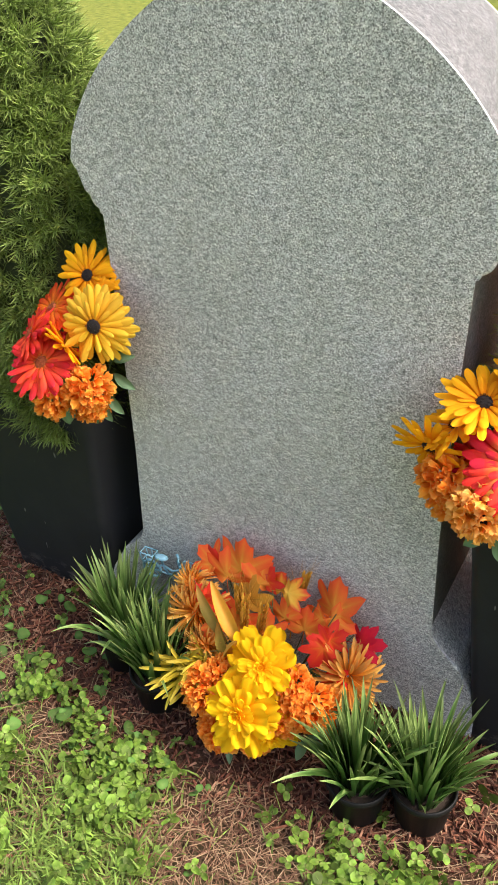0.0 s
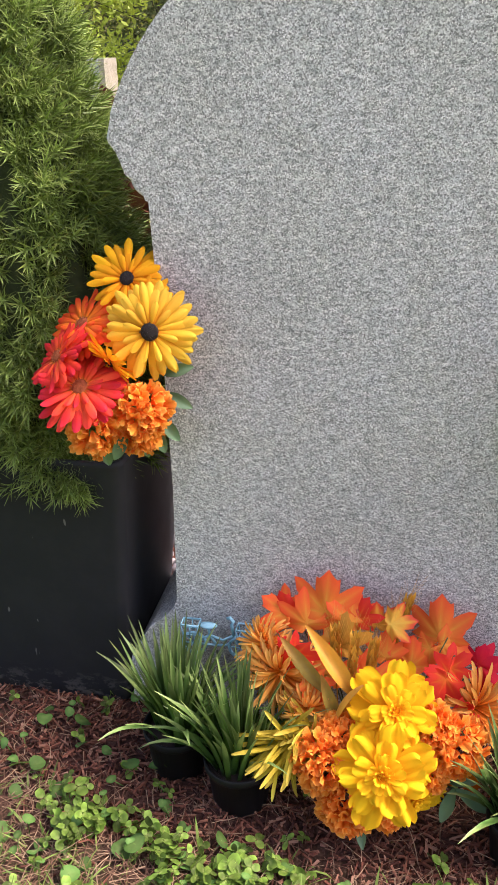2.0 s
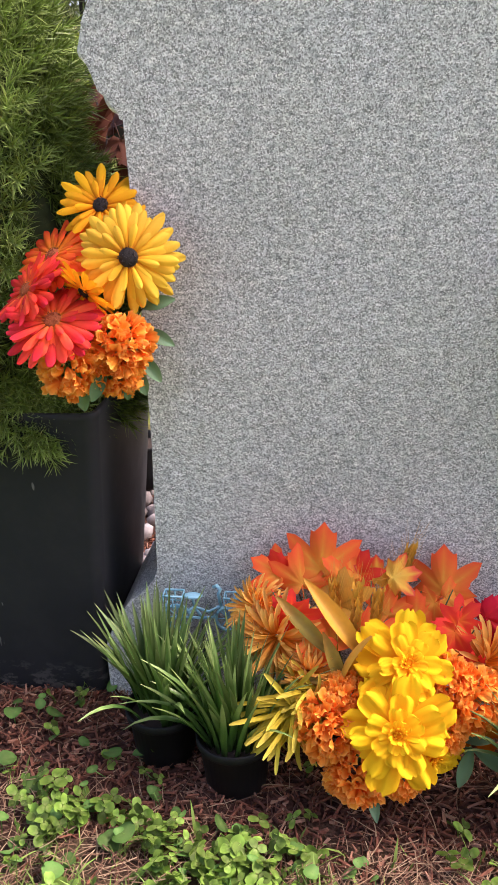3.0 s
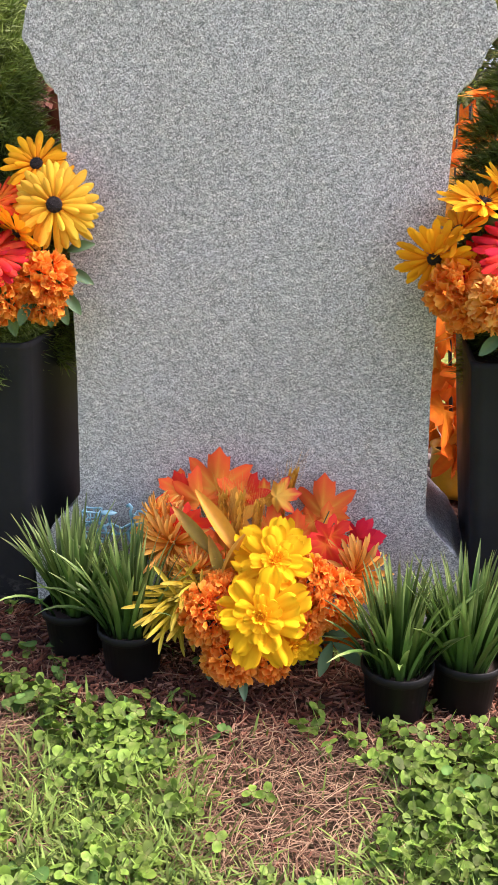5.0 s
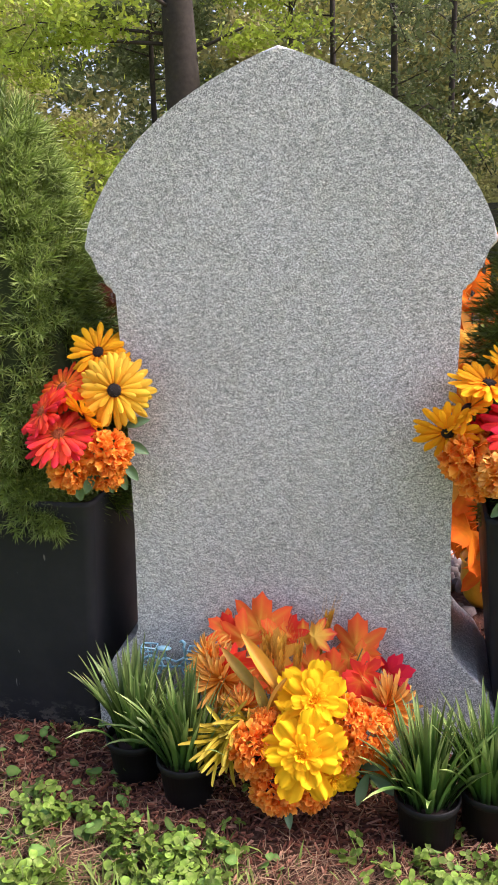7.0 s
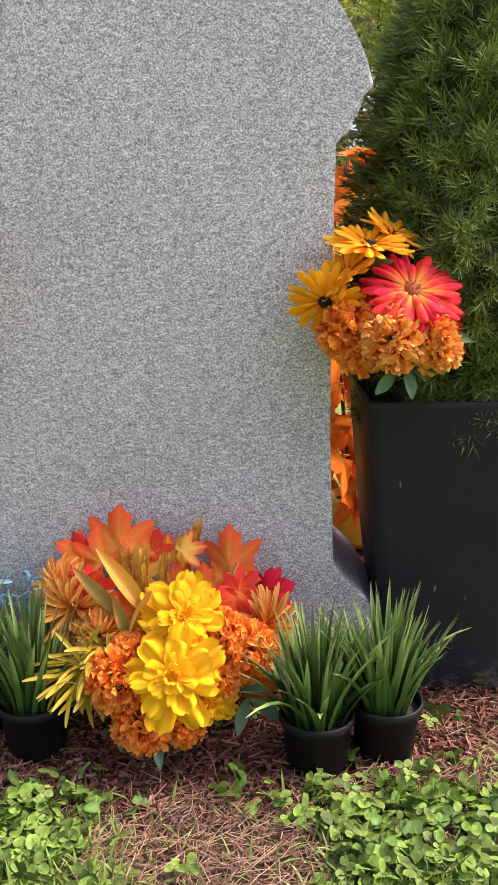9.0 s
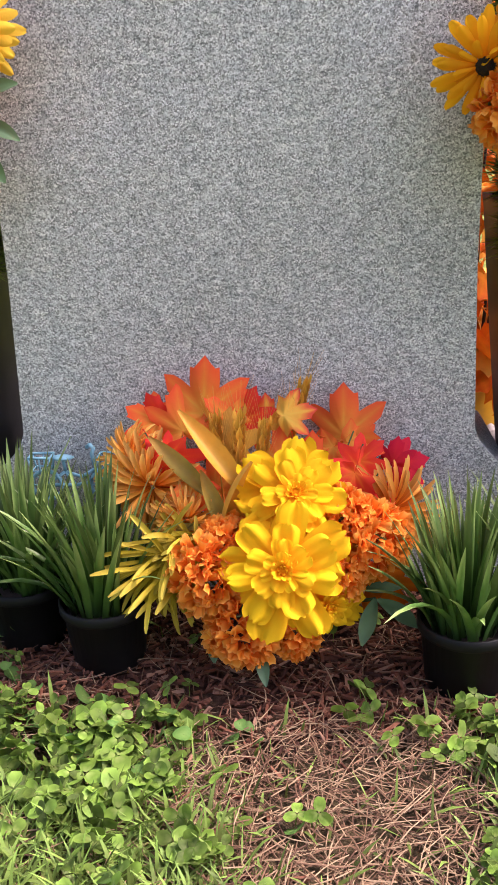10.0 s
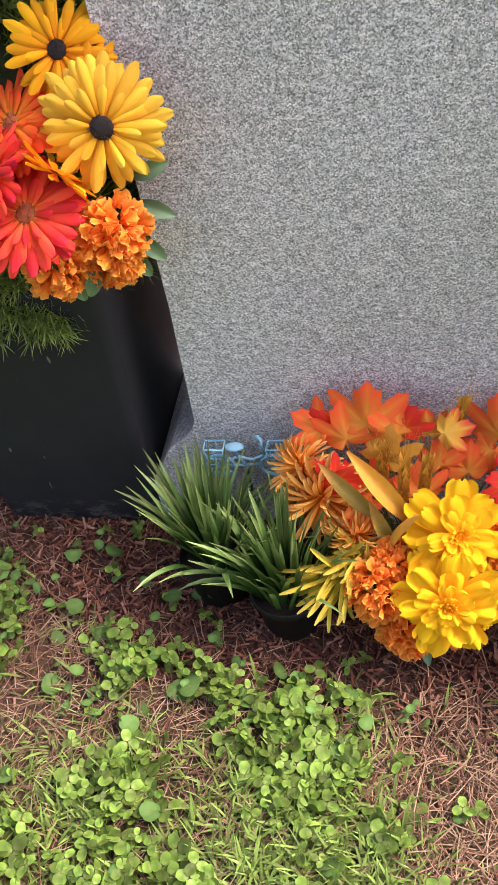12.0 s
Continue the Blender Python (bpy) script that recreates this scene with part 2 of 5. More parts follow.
M_LEAF = plant("silk_leaf", ((0.0, (0.09, 0.18, 0.08)), (1.0, (0.20, 0.33, 0.18))), 0.5, 0.12, 0.25, 0.3)
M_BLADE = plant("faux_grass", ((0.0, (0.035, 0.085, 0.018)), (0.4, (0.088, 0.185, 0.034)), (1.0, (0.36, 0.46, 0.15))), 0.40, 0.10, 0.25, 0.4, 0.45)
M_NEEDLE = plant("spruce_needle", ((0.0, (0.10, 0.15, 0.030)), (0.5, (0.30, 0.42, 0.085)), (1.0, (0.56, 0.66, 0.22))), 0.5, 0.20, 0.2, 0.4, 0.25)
# dark colour of the crown's inner shell, stands for shade between boughs
M_CORE = plain("crown_shade", (0.045, 0.062, 0.020), 0.95, 60.0, 0.7, 1.0)
M_CLOVER = plant("clover_leaf", ((0.0, (0.24, 0.30, 0.08)), (0.4, (0.12, 0.20, 0.026)), (1.0, (0.21, 0.335, 0.048))), 0.6, 0.16, 0.35, 0.25, 0.6)
M_VIOLET = plant("broad_leaf", ((0.0, (0.17, 0.28, 0.07)), (1.0, (0.10, 0.215, 0.042))), 0.6, 0.18, 0.4, 0.2, 0.4)
M_GRASS = plant("lawn_grass", ((0.0, (0.19, 0.21, 0.052)), (1.0, (0.20, 0.33, 0.058))), 0.55, 0.2, 0.3, 0.3, 0.55)
# sun shining through the leaves is partly put into this bright colour
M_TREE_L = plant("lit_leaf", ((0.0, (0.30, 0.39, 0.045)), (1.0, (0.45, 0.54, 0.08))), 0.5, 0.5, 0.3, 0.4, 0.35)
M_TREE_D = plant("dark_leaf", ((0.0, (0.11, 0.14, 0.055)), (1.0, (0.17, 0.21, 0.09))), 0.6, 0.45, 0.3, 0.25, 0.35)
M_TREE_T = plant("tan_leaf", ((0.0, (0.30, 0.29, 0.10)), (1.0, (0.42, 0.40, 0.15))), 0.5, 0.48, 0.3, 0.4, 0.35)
# brown leaf darkened in its colour for the shade behind the stone
M_BROWN_SHADED = plant("shaded_brown_leaf", ((0.0, (0.12, 0.035, 0.010)), (1.0, (0.09, 0.022, 0.008))), 0.7, 0.05)
M_RUST = plant("rust_maple", ((0.0, (0.84, 0.28, 0.012)), (0.6, (0.76, 0.18, 0.009)), (1.0, (0.62, 0.09, 0.007))), 0.7, 0.08, 0.25, 0.1, 0.15)
M_CHIP = scatter_mat("mulch_chip", ((0.0, (0.06, 0.024, 0.016)), (0.4, (0.17, 0.060, 0.034)), (0.8, (0.31, 0.125, 0.072)), (1.0, (0.44, 0.25, 0.16))))
M_STRAW = scatter_mat("dry_straw", ((0.0, (0.10, 0.045, 0.026)), (0.5, (0.22, 0.118, 0.066)), (1.0, (0.42, 0.29, 0.17))), 0.7)
M_PEBBLE = scatter_mat("pale_pebble", ((0.0, (0.12, 0.10, 0.09)), (0.5, (0.24, 0.20, 0.185)), (1.0, (0.44, 0.40, 0.385))), 0.7)


def ground_mat():
    m, nt, b, co = material("ground_soil_and_lawn", 0.9, 0, 0.2)
    sep = nt.nodes.new("ShaderNodeSeparateXYZ")
    nt.links.new(co, sep.inputs[0])
    big = noise_out(nt, co, 2.2, 4.0)
    fine = noise_out(nt, co, 90.0, 5.0, 0.7)
    soil = ramp(nt, fine, ((0.3, (0.03, 0.014, 0.010)), (0.5, (0.085, 0.038, 0.026)), (0.7, (0.17, 0.09, 0.06))))
    thatch = ramp(nt, noise_out(nt, co, 120.0, 5.0, 0.7), ((0.3, (0.03, 0.021, 0.011)), (0.55, (0.10, 0.070, 0.035)), (0.75, (0.19, 0.14, 0.072))))
    lawn = ramp(nt, noise_out(nt, co, 14.0, 6.0, 0.7), ((0.3, (0.10, 0.14, 0.025)), (0.55, (0.22, 0.24, 0.045)), (0.75, (0.34, 0.32, 0.07))))
    # planting bed round the stone
    dx = maths(nt, "ABSOLUTE", sep.outputs["X"], 0)
    side = maths(nt, "DIVIDE", maths(nt, "SUBTRACT", 0.76, dx), 0.16)
    front = maths(nt, "DIVIDE", maths(nt, "ADD", sep.outputs["Y"], 0.38), 0.12)
    back = maths(nt, "DIVIDE", maths(nt, "SUBTRACT", 1.4, sep.outputs["Y"]), 0.4)
    bed = maths(nt, "MINIMUM", maths(nt, "MINIMUM", side, front), back)
    bed = maths(nt, "ADD", bed, maths(nt, "MULTIPLY", maths(nt, "SUBTRACT", noise_out(nt, co, 9.0, 3.0), 0.5), 2.5))
    bed = maths(nt, "MULTIPLY", bed, 1.0, True)
    near = maths(nt, "DIVIDE", maths(nt, "SUBTRACT", 1.5, maths(nt, "ABSOLUTE", maths(nt, "ADD", sep.outputs["Y"], 0.3), 0)), 0.7)
    near = maths(nt, "MINIMUM", near, maths(nt, "DIVIDE", maths(nt, "SUBTRACT", 1.35, dx), 0.5))
    near = maths(nt, "ADD", near, maths(nt, "MULTIPLY", maths(nt, "SUBTRACT", noise_out(nt, co, 5.0, 4.0), 0.5), 1.6))
    near = maths(nt, "MULTIPLY", near, 1.0, True)
    col = mix(nt, near, lawn, thatch)
    col = mix(nt, bed, col, soil)
    nt.links.new(col, b.inputs["Base Color"])
    bump(nt, b, fine, 0.9, 0.01)
    return m


M_GROUND = ground_mat()

# ---- shapes ----
rnd = random.Random(7)
TAU = 2 * math.pi


class Geo:
    """Vertices, faces and a tone for each vertex, gathered before they become one mesh."""

    def __init__(self):
        self.v, self.f, self.a = [], [], []

    def add(self, verts, faces, tones=None, m=None):
        n = len(self.v)
        if m is not None:
            verts = [m @ Vector(p) for p in verts]
        self.v.extend(tuple(p) for p in verts)
        self.f.extend(tuple(i + n for i in f) for f in faces)
        self.a.extend(tones if tones is not None else [0.5] * len(verts))
        return self

    def join(self, other, m=None):
        return self.add(other.v, other.f, other.a, m)


def mesh_of(name, geo, mat, smooth=True):
    me = bpy.data.meshes.new(name)
    me.from_pydata(geo.v, [], geo.f)
    mats = mat if isinstance(mat, (list, tuple)) else [mat]
    for x in mats:
        me.materials.append(x)
    at = me.attributes.new("tone", "FLOAT", "POINT")
    at.data.foreach_set("value", geo.a)
    me.polygons.foreach_set("use_smooth", [smooth] * len(me.polygons))
    me.update()
    return me


def part(name, geo, mat, parent=None, label="", smooth=True):
    if isinstance(geo, bmesh.types.BMesh):
        me = bpy.data.meshes.new(name)
        geo.to_mesh(me)
        geo.free()
        for x in (mat if isinstance(mat, (list, tuple)) else [mat]):
            me.materials.append(x)
        me.polygons.foreach_set("use_smooth", [smooth] * len(me.polygons))
    else:
        me = mesh_of(name, geo, mat, smooth)
    ob = new(name, me)
    ob.parent = parent
    if label:
        ob["label"] = label
    return ob


def thing(name, where, label, category, group="", kind=""):
    ob = new(name)
    ob.empty_display_size = 0.05
    ob.matrix_basis = where if isinstance(where, Matrix) else Matrix.Translation(where)
    return tagged(ob, label, category, group, kind)


def facing(place, way, spin=0.0, size=1.0):
    """A pose whose +z looks along way."""
    q = Vector(way).normalized().to_track_quat("Z", "Y")
    return Matrix.Translation(place) @ q.to_matrix().to_4x4() @ Matrix.Rotation(spin, 4, "Z") @ Matrix.Scale(size, 4)


def sheet(length, width, lift=0.0, bend=0.0, cup=0.0, ruffle=0.0, nu=5, nv=2, shape="petal", notch=0.0, r=rnd):
    """A petal or blade that starts at the origin and runs along +y: angles in degrees, z up."""
    vs, fs, ts = [], [], []
    y = z = last = 0.0
    ph, ph2 = r.random() * TAU, r.random() * TAU
    for i in range(nu + 1):
        u = 1 - (1 - i / nu) ** 1.5 if shape in ("petal", "broad") else i / nu
        if shape == "petal":
            w = width * (0.22 + 0.78 * math.sin(math.pi * min(1, u * 0.62 + 0.02)) ** 1.2) * (1 if u < 0.8 else math.sqrt(max(0.12, 1 - ((u - 0.8) / 0.2) ** 2)))
        elif shape == "broad":
            w = width * (0.26 + 0.74 * math.sin(math.pi * min(1, 0.06 + 0.55 * u))) * (1 if u < 0.85 else math.sqrt(max(0.30, 1 - 0.7 * ((u - 0.85) / 0.15) ** 2)))
        elif shape == "fan":
            w = width * (0.18 + 0.82 * u ** 0.8)
        elif shape == "blade":
            w = width * (0.7 + 0.6 * u) * (1 - u ** 2.2) + width * 0.03
        else:
            w = width * max(0.06, math.sin(math.pi * (0.06 + 0.9 * u)))
        ang = radians(lift + bend * u)
        if i:
            y += length * (u - last) * math.cos(ang)
            z += length * (u - last) * math.sin(ang)
        last = u
        for j in range(nv + 1):
            s = 2 * j / nv - 1
            k = cup * w * s * s + ruffle * width * u * math.sin(ph + s * 4.2 + u * 2) + 0.4 * ruffle * width * u * math.sin(ph2 + s * 9)
            e = -0.22 * length * u * u * s * s if shape == "fan" else 0
            e -= notch * length * u * u * (0.5 + 0.5 * math.cos(s * 9 + ph))
            vs.append((s * w / 2, y - math.sin(ang) * k + e * math.cos(ang), z + math.cos(ang) * k + e * math.sin(ang)))
            ts.append(u)
    for i in range(nu):
        for j in range(nv):
            a = i * (nv + 1) + j
            fs.append((a, a + 1, a + nv + 2, a + nv + 1))
    return vs, fs, ts


def tube(points, radius, sides=6, taper=1.0, closed=False):
    """A round rod along points."""
    g = Geo()
    pts = [Vector(p) for p in points]
    n = len(pts)
    vs, fs = [], []
    ref = Vector((0.3, 0.2, 1)).normalized()
    for i, p in enumerate(pts):
        d = (pts[(i + 1) % n] - pts[i - 1]) if closed else (pts[min(i + 1, n - 1)] - pts[max(i - 1, 0)])
        d.normalize()
        a = d.cross(ref if abs(d.dot(ref)) < 0.95 else Vector((1, 0, 0))).normalized()
        b = d.cross(a)
        rr = radius * (1 + (taper - 1) * i / max(1, n - 1))
        for k in range(sides):
            t = TAU * k / sides
            vs.append(p + (a * math.cos(t) + b * math.sin(t)) * rr)
    for i in range(n if closed else n - 1):
        for k in range(sides):
            j = (i + 1) % n
            fs.append((i * sides + k, i * sides + (k + 1) % sides, j * sides + (k + 1) % sides, j * sides + k))
    if not closed:
        fs.append(tuple(range(sides))[::-1])
        fs.append(tuple((n - 1) * sides + k for k in range(sides)))
    return g.add(vs, fs)


def lathe(profile, sides=32):
    """A turned form from (radius, height) pairs."""
    g = Geo()
    vs, fs = [], []
    for r, z in profile:
        for k in range(sides):
            vs.append((r * math.cos(TAU * k / sides), r * math.sin(TAU * k / sides), z))
    for i in range(len(profile) - 1):
        for k in range(sides):
            fs.append((i * sides + k, i * sides + (k + 1) % sides, (i + 1) * sides + (k + 1) % sides, (i + 1) * sides + k))
    return g.add(vs, fs)


def fbm(x, y, s=1.0):
    return noise.fractal(Vector((x * s, y * s, 3.7)), 1.0, 2.0, 4)


def ground_z(x, y):
    near = max(0.0, 1 - (math.hypot(x, y + 0.2) / 4.0) ** 2)
    return 0.012 * near * fbm(x, y, 5.0) - 0.004


# ---- ground ----
def build_ground():
    xs = sorted({round(v, 4) for v in [i * 0.04 - 1.6 for i in range(81)]} | {s * 1.6 * 1.32 ** k for k in range(1, 22) for s in (-1, 1)})
    ys = [v - 0.0 for v in xs]
    g = Geo()
    nx = len(xs)
    g.v = [(x, y, ground_z(x, y)) for y in ys for x in xs]
    g.a = [0.5] * len(g.v)
    g.f = [(j * nx + i, j * nx + i + 1, (j + 1) * nx + i + 1, (j + 1) * nx + i) for j in range(len(ys) - 1) for i in range(nx - 1)]
    ob = part("ground", g, M_GROUND)
    return tagged(ob, "mulched soil bed running out into a sunlit yellow-green lawn", "ground", kind="structure")


build_ground()


# ---- the headstone ----
def headstone_outline():
    """Half of the outline, from the foot up the right side to the apex."""
    pts = [(0.405, -0.05), (0.405, 0.080), (0.402, 0.098), (0.364, 0.166)]
    for i in range(6):                                     # sloping, slightly hollow foot
        t = i / 5
        pts.append((0.358 - 0.056 * t, 0.174 + 0.062 * t - 0.006 * math.sin(math.pi * t)))
    pts += [(0.300, 0.45), (0.300, 0.70), (0.300, 0.908)]
    for i in range(7):                                     # small cove under the shoulder
        a = i / 6 * math.pi / 2
        pts.append((0.308 + 0.022 * math.sin(a), 0.911 + 0.030 * (1 - math.cos(a))))
    pts += [(0.336, 0.958), (0.346, 0.970), (0.357, 0.981), (0.359, 0.988)]
    ax, az, bx, bz = 0.357, 0.998, 0.0, 1.300
    for i in range(1, 19):                                 # pointed arch
        t = i / 18
        cx, cz = 0.290, 1.201
        x = (1 - t) ** 2 * ax + 2 * t * (1 - t) * cx + t * t * bx
        z = (1 - t) ** 2 * az + 2 * t * (1 - t) * cz + t * t * bz
        pts.append((x, z))
    return pts


def build_headstone():
    half = headstone_outline()
    ring = half + [(-x, z) for x, z in reversed(half[:-1])]
    bm = bmesh.new()
    T = 0.27
    front = [bm.verts.new((x, 0, z)) for x, z in ring]
    backv = [bm.verts.new((x, T, z)) for x, z in ring]
    f = bm.faces.new(front)
    b = bm.faces.new(backv[::-1])
    n = len(ring)
    for i in range(n):
        q = bm.faces.new((front[(i + 1) % n], front[i], backv[i], backv[(i + 1) % n]))
        low = max(front[i].co.z, front[(i + 1) % n].co.z) < 0.24
        q.material_index = 0 if low else 1
    rim = list(f.edges) + list(b.edges)
    # bevel takes the pale colour for worn corners and the arch's bright rim
    bmesh.ops.bevel(bm, geom=rim, offset=0.005, segments=2, profile=0.5, affect="EDGES", material=2)
    bm.normal_update()
    bmesh.ops.recalc_face_normals(bm, faces=bm.faces)
    root = thing("headstone", (0, 0, 0), "grey granite pointed-arch headstone with stippled blank face", "headstone")
    part("slab", bm, [M_GRANITE, M_GRANITE_POL, M_WORN_LIT], root, smooth=False)
    return root


build_headstone()


# ---- planters and their dwarf spruces ----
def build_planter(x):
    root = thing("planter", (x * 1.036, 0.138, 0), "tall tapered square black plastic planter, scuffed, standing on mulch", "planter", "planters beside the stone")
    bm = bmesh.new()
    rings = []
    for hw, z in ((0.138, -0.01), (0.141, 0.0), (0.143, 0.04), (0.167, 0.30), (0.184, 0.50), (0.185, 0.505), (0.186, 0.515), (0.178, 0.515), (0.175, 0.48)):
        r, ring = 0.020, []
        for cx, cy, a0 in ((1, 1, 0), (-1, 1, 90), (-1, -1, 180), (1, -1, 270)):
            for k in range(5):
                a = radians(a0 + 22.5 * k)
                ring.append(bm.verts.new((cx * (hw - r) + r * math.cos(a), cy * (hw - r) + r * math.sin(a), z)))
        rings.append(ring)
    n = len(rings[0])
    for a, b in zip(rings, rings[1:]):
        for i in range(n):
            bm.faces.new((a[i], a[(i + 1) % n], b[(i + 1) % n], b[i]))
    bm.faces.new(rings[0][::-1])
    part("body", bm, M_PLANTER, root)
    g = Geo()
    k = 10
    g.add([(0.170 * (2 * i / k - 1), 0.170 * (2 * j / k - 1), 0.495 + 0.008 * fbm(i * 0.3, j * 0.3 + x, 2)) for j in range(k + 1) for i in range(k + 1)],
          [(j * (k + 1) + i, j * (k + 1) + i + 1, (j + 1) * (k + 1) + i + 1, (j + 1) * (k + 1) + i) for j in range(k) for i in range(k)])
    part("soil", g, M_SOIL, root, "dark potting soil")
    return root


def crown_radius(s, form):
    """Radius down the crown: form gives how far the foot tucks in and how round the top is."""
    tuck, power = form
    return 0.226 * max(0.0, s) ** power * (1 - tuck * max(0.0, s - 0.74) ** 1.2)


def spruce_mesh(seed, low_spray, form):
    r = random.Random(seed)
    core, needles = Geo(), Geo()
    H, base = 0.765, -0.01
    # solid inner shell, coloured dark for the shade inside the crown
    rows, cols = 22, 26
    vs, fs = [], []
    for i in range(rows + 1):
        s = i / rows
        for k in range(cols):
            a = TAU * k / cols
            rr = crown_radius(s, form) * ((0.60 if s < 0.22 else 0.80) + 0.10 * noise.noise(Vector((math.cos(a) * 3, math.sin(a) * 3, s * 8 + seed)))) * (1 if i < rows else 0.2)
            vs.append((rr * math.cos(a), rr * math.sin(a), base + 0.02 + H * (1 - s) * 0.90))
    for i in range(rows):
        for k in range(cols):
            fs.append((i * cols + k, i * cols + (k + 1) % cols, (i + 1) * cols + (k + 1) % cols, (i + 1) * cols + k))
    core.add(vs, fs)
    # boughs: rounded clumps of shoots, shade of the gaps put into needle tone
    clumps = []
    for k in range(330):
        s = 0.02 + 1.02 * ((k + r.random()) / 330) ** 0.70
        a = k * 2.39996 + r.uniform(-0.35, 0.35)
        clumps.append((s, a, r.uniform(0.028, 0.050), r.uniform(0.86, 1.10)))
    count = 6200
    for i in range(count):
        s0, a0, w, reach = clumps[i % len(clumps)]
        ds, dt = r.gauss(0, 0.5) * w, r.gauss(0, 0.5) * w
        R = crown_radius(min(1, s0), form) + 0.01
        s = max(0.0, s0 + ds / H)
        a = a0 + dt / max(0.05, R)
        off = min(1.0, math.hypot(ds, dt) / w)
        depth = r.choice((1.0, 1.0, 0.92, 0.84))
        rr = crown_radius(min(1, s), form) * (0.98 * reach - 0.16 * off * off) * depth
        z = base + H * (1 - s)
        if s > 0.97:
            rr, z = crown_radius(1, form) * r.uniform(0.80, 1.10), base + r.uniform(-0.040, 0.04) + 0.03 * (reach - 1)
        if i < 240:                                          # a low bough drooping over the rim
            k = r.random()
            a = low_spray[0] + r.gauss(0, 0.26) * (1.2 - k)
            rr, z, s, off, ds = 0.16 + low_spray[1] * k, 0.05 - low_spray[2] * k + r.gauss(0, 0.008), 1.0, 0.3, 0.0
        out = Vector((math.cos(a), math.sin(a), 0))
        side_way = Vector((-math.sin(a), math.cos(a), 0))
        up = 0.65 - 0.70 * s - 18 * ds + r.uniform(-0.25, 0.25)
        d = (out * (1.0 if s > 0.06 else 0.4) + Vector((0, 0, up)) + side_way * (16 * dt + r.uniform(-.3, .3))).normalized()
        m = facing((rr * out.x, rr * out.y, z), d, r.random() * TAU)
        L = r.uniform(0.026, 0.048)
        nn = r.randint(14, 19)
        # inner and clump-edge shoots get a darker tone as painted shade
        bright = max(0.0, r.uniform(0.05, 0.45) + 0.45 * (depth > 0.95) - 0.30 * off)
        for k in range(nn):
            t = k / nn
            b = k * 2.4 + r.random() * 0.5
            spread = radians(r.uniform(48, 76) * (1 - 0.62 * t))
            nl = r.uniform(0.021, 0.032)
            p0 = Vector((0, 0, L * (t - 0.35)))
            dirn = Vector((math.sin(spread) * math.cos(b), math.sin(spread) * math.sin(b), math.cos(spread)))
            side = dirn.cross(Vector((0, 0, 1))).normalized() * 0.0013
            side2 = dirn.cross(side).normalized() * 0.0008
            p1 = p0 + dirn * nl
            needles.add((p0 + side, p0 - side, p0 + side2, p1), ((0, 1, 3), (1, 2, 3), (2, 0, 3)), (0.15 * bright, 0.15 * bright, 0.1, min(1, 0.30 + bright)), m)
    return core, needles


def build_spruce(x, seed, size, low_spray, form):
    root = thing("dwarf_spruce", pose(x * 1.06, 0.150, 0.50, 0, 0, 20 * seed) @ Matrix.Scale(size, 4), "dense conical dwarf spruce with soft green needles in a black planter", "shrub", "spruces beside the stone")
    part("trunk", tube([(0, 0, 0.0), (0.004, 0.002, 0.3), (0, 0, 0.62)], 0.014, 7, 0.3), M_BARK, root)
    core, needles = spruce_mesh(seed, low_spray, form)
    part("crown_core", core, M_CORE, root, "dark brown-green shell standing for shade inside the crown")
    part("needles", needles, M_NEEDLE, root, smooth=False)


for x, seed, size, low_spray, form in ((-0.533, 3, 1.01, (radians(-58 - 60), 0.06, 0.090), (0.9, 0.47)), (0.522, 5, 1.06, (radians(-30 - 100), 0.05, 0.03), (1.7, 0.42))):
    build_planter(x)
    build_spruce(x, seed, size, low_spray, form)


# ---- artificial flowers: each builder returns geometry that faces +z ----
def gerbera_geo(r, petals=24, seed=1, open_=8):
    q = random.Random(seed)
    g = Geo()
    for row, (n, L, W, lift, bend, z0) in enumerate(((petals, 1.0, 0.200, open_ - 4, -26, 0.0), (petals - 3, 0.88, 0.190, open_ + 7, -30, 0.03), (petals // 2, 0.56, 0.13, open_ + 16, -28, 0.05))):
        for k in range(n):
            a = TAU * k / n + q.uniform(-0.08, 0.08) + row * 0.14
            vs, fs, ts = sheet(r * (L - 0.12) * q.uniform(0.88, 1.06), r * W * q.uniform(0.88, 1.12), lift + q.uniform(-10, 10), bend + q.uniform(-18, 12), -0.24, 0.08, 7, 4, "petal", 0, q)
            m = Matrix.Translation((0, 0, z0 * r)) @ Matrix.Rotation(a, 4, "Z") @ Matrix.Translation((0, 0.12 * r, 0))
            g.add(vs, fs, ts, m)
    return g


def disc_geo(r, seed=1):
    q = random.Random(seed)
    g = lathe([(r * math.cos(t), r * 0.45 * math.sin(t)) for t in [i * math.pi / 2 / 5 for i in range(6)]], 16)
    for k in range(40):
        a, d = q.random() * TAU, r * math.sqrt(q.random()) * 1.05
        p = Vector((d * math.cos(a), d * math.sin(a), r * 0.45 * math.sqrt(max(0, 1 - (d / r / 1.06) ** 2))))
        g.join(tube([p, p + Vector((0.08 * r * math.cos(a), 0.08 * r * math.sin(a), 0.16 * r))], r * 0.05, 4, 0.7))
    return g


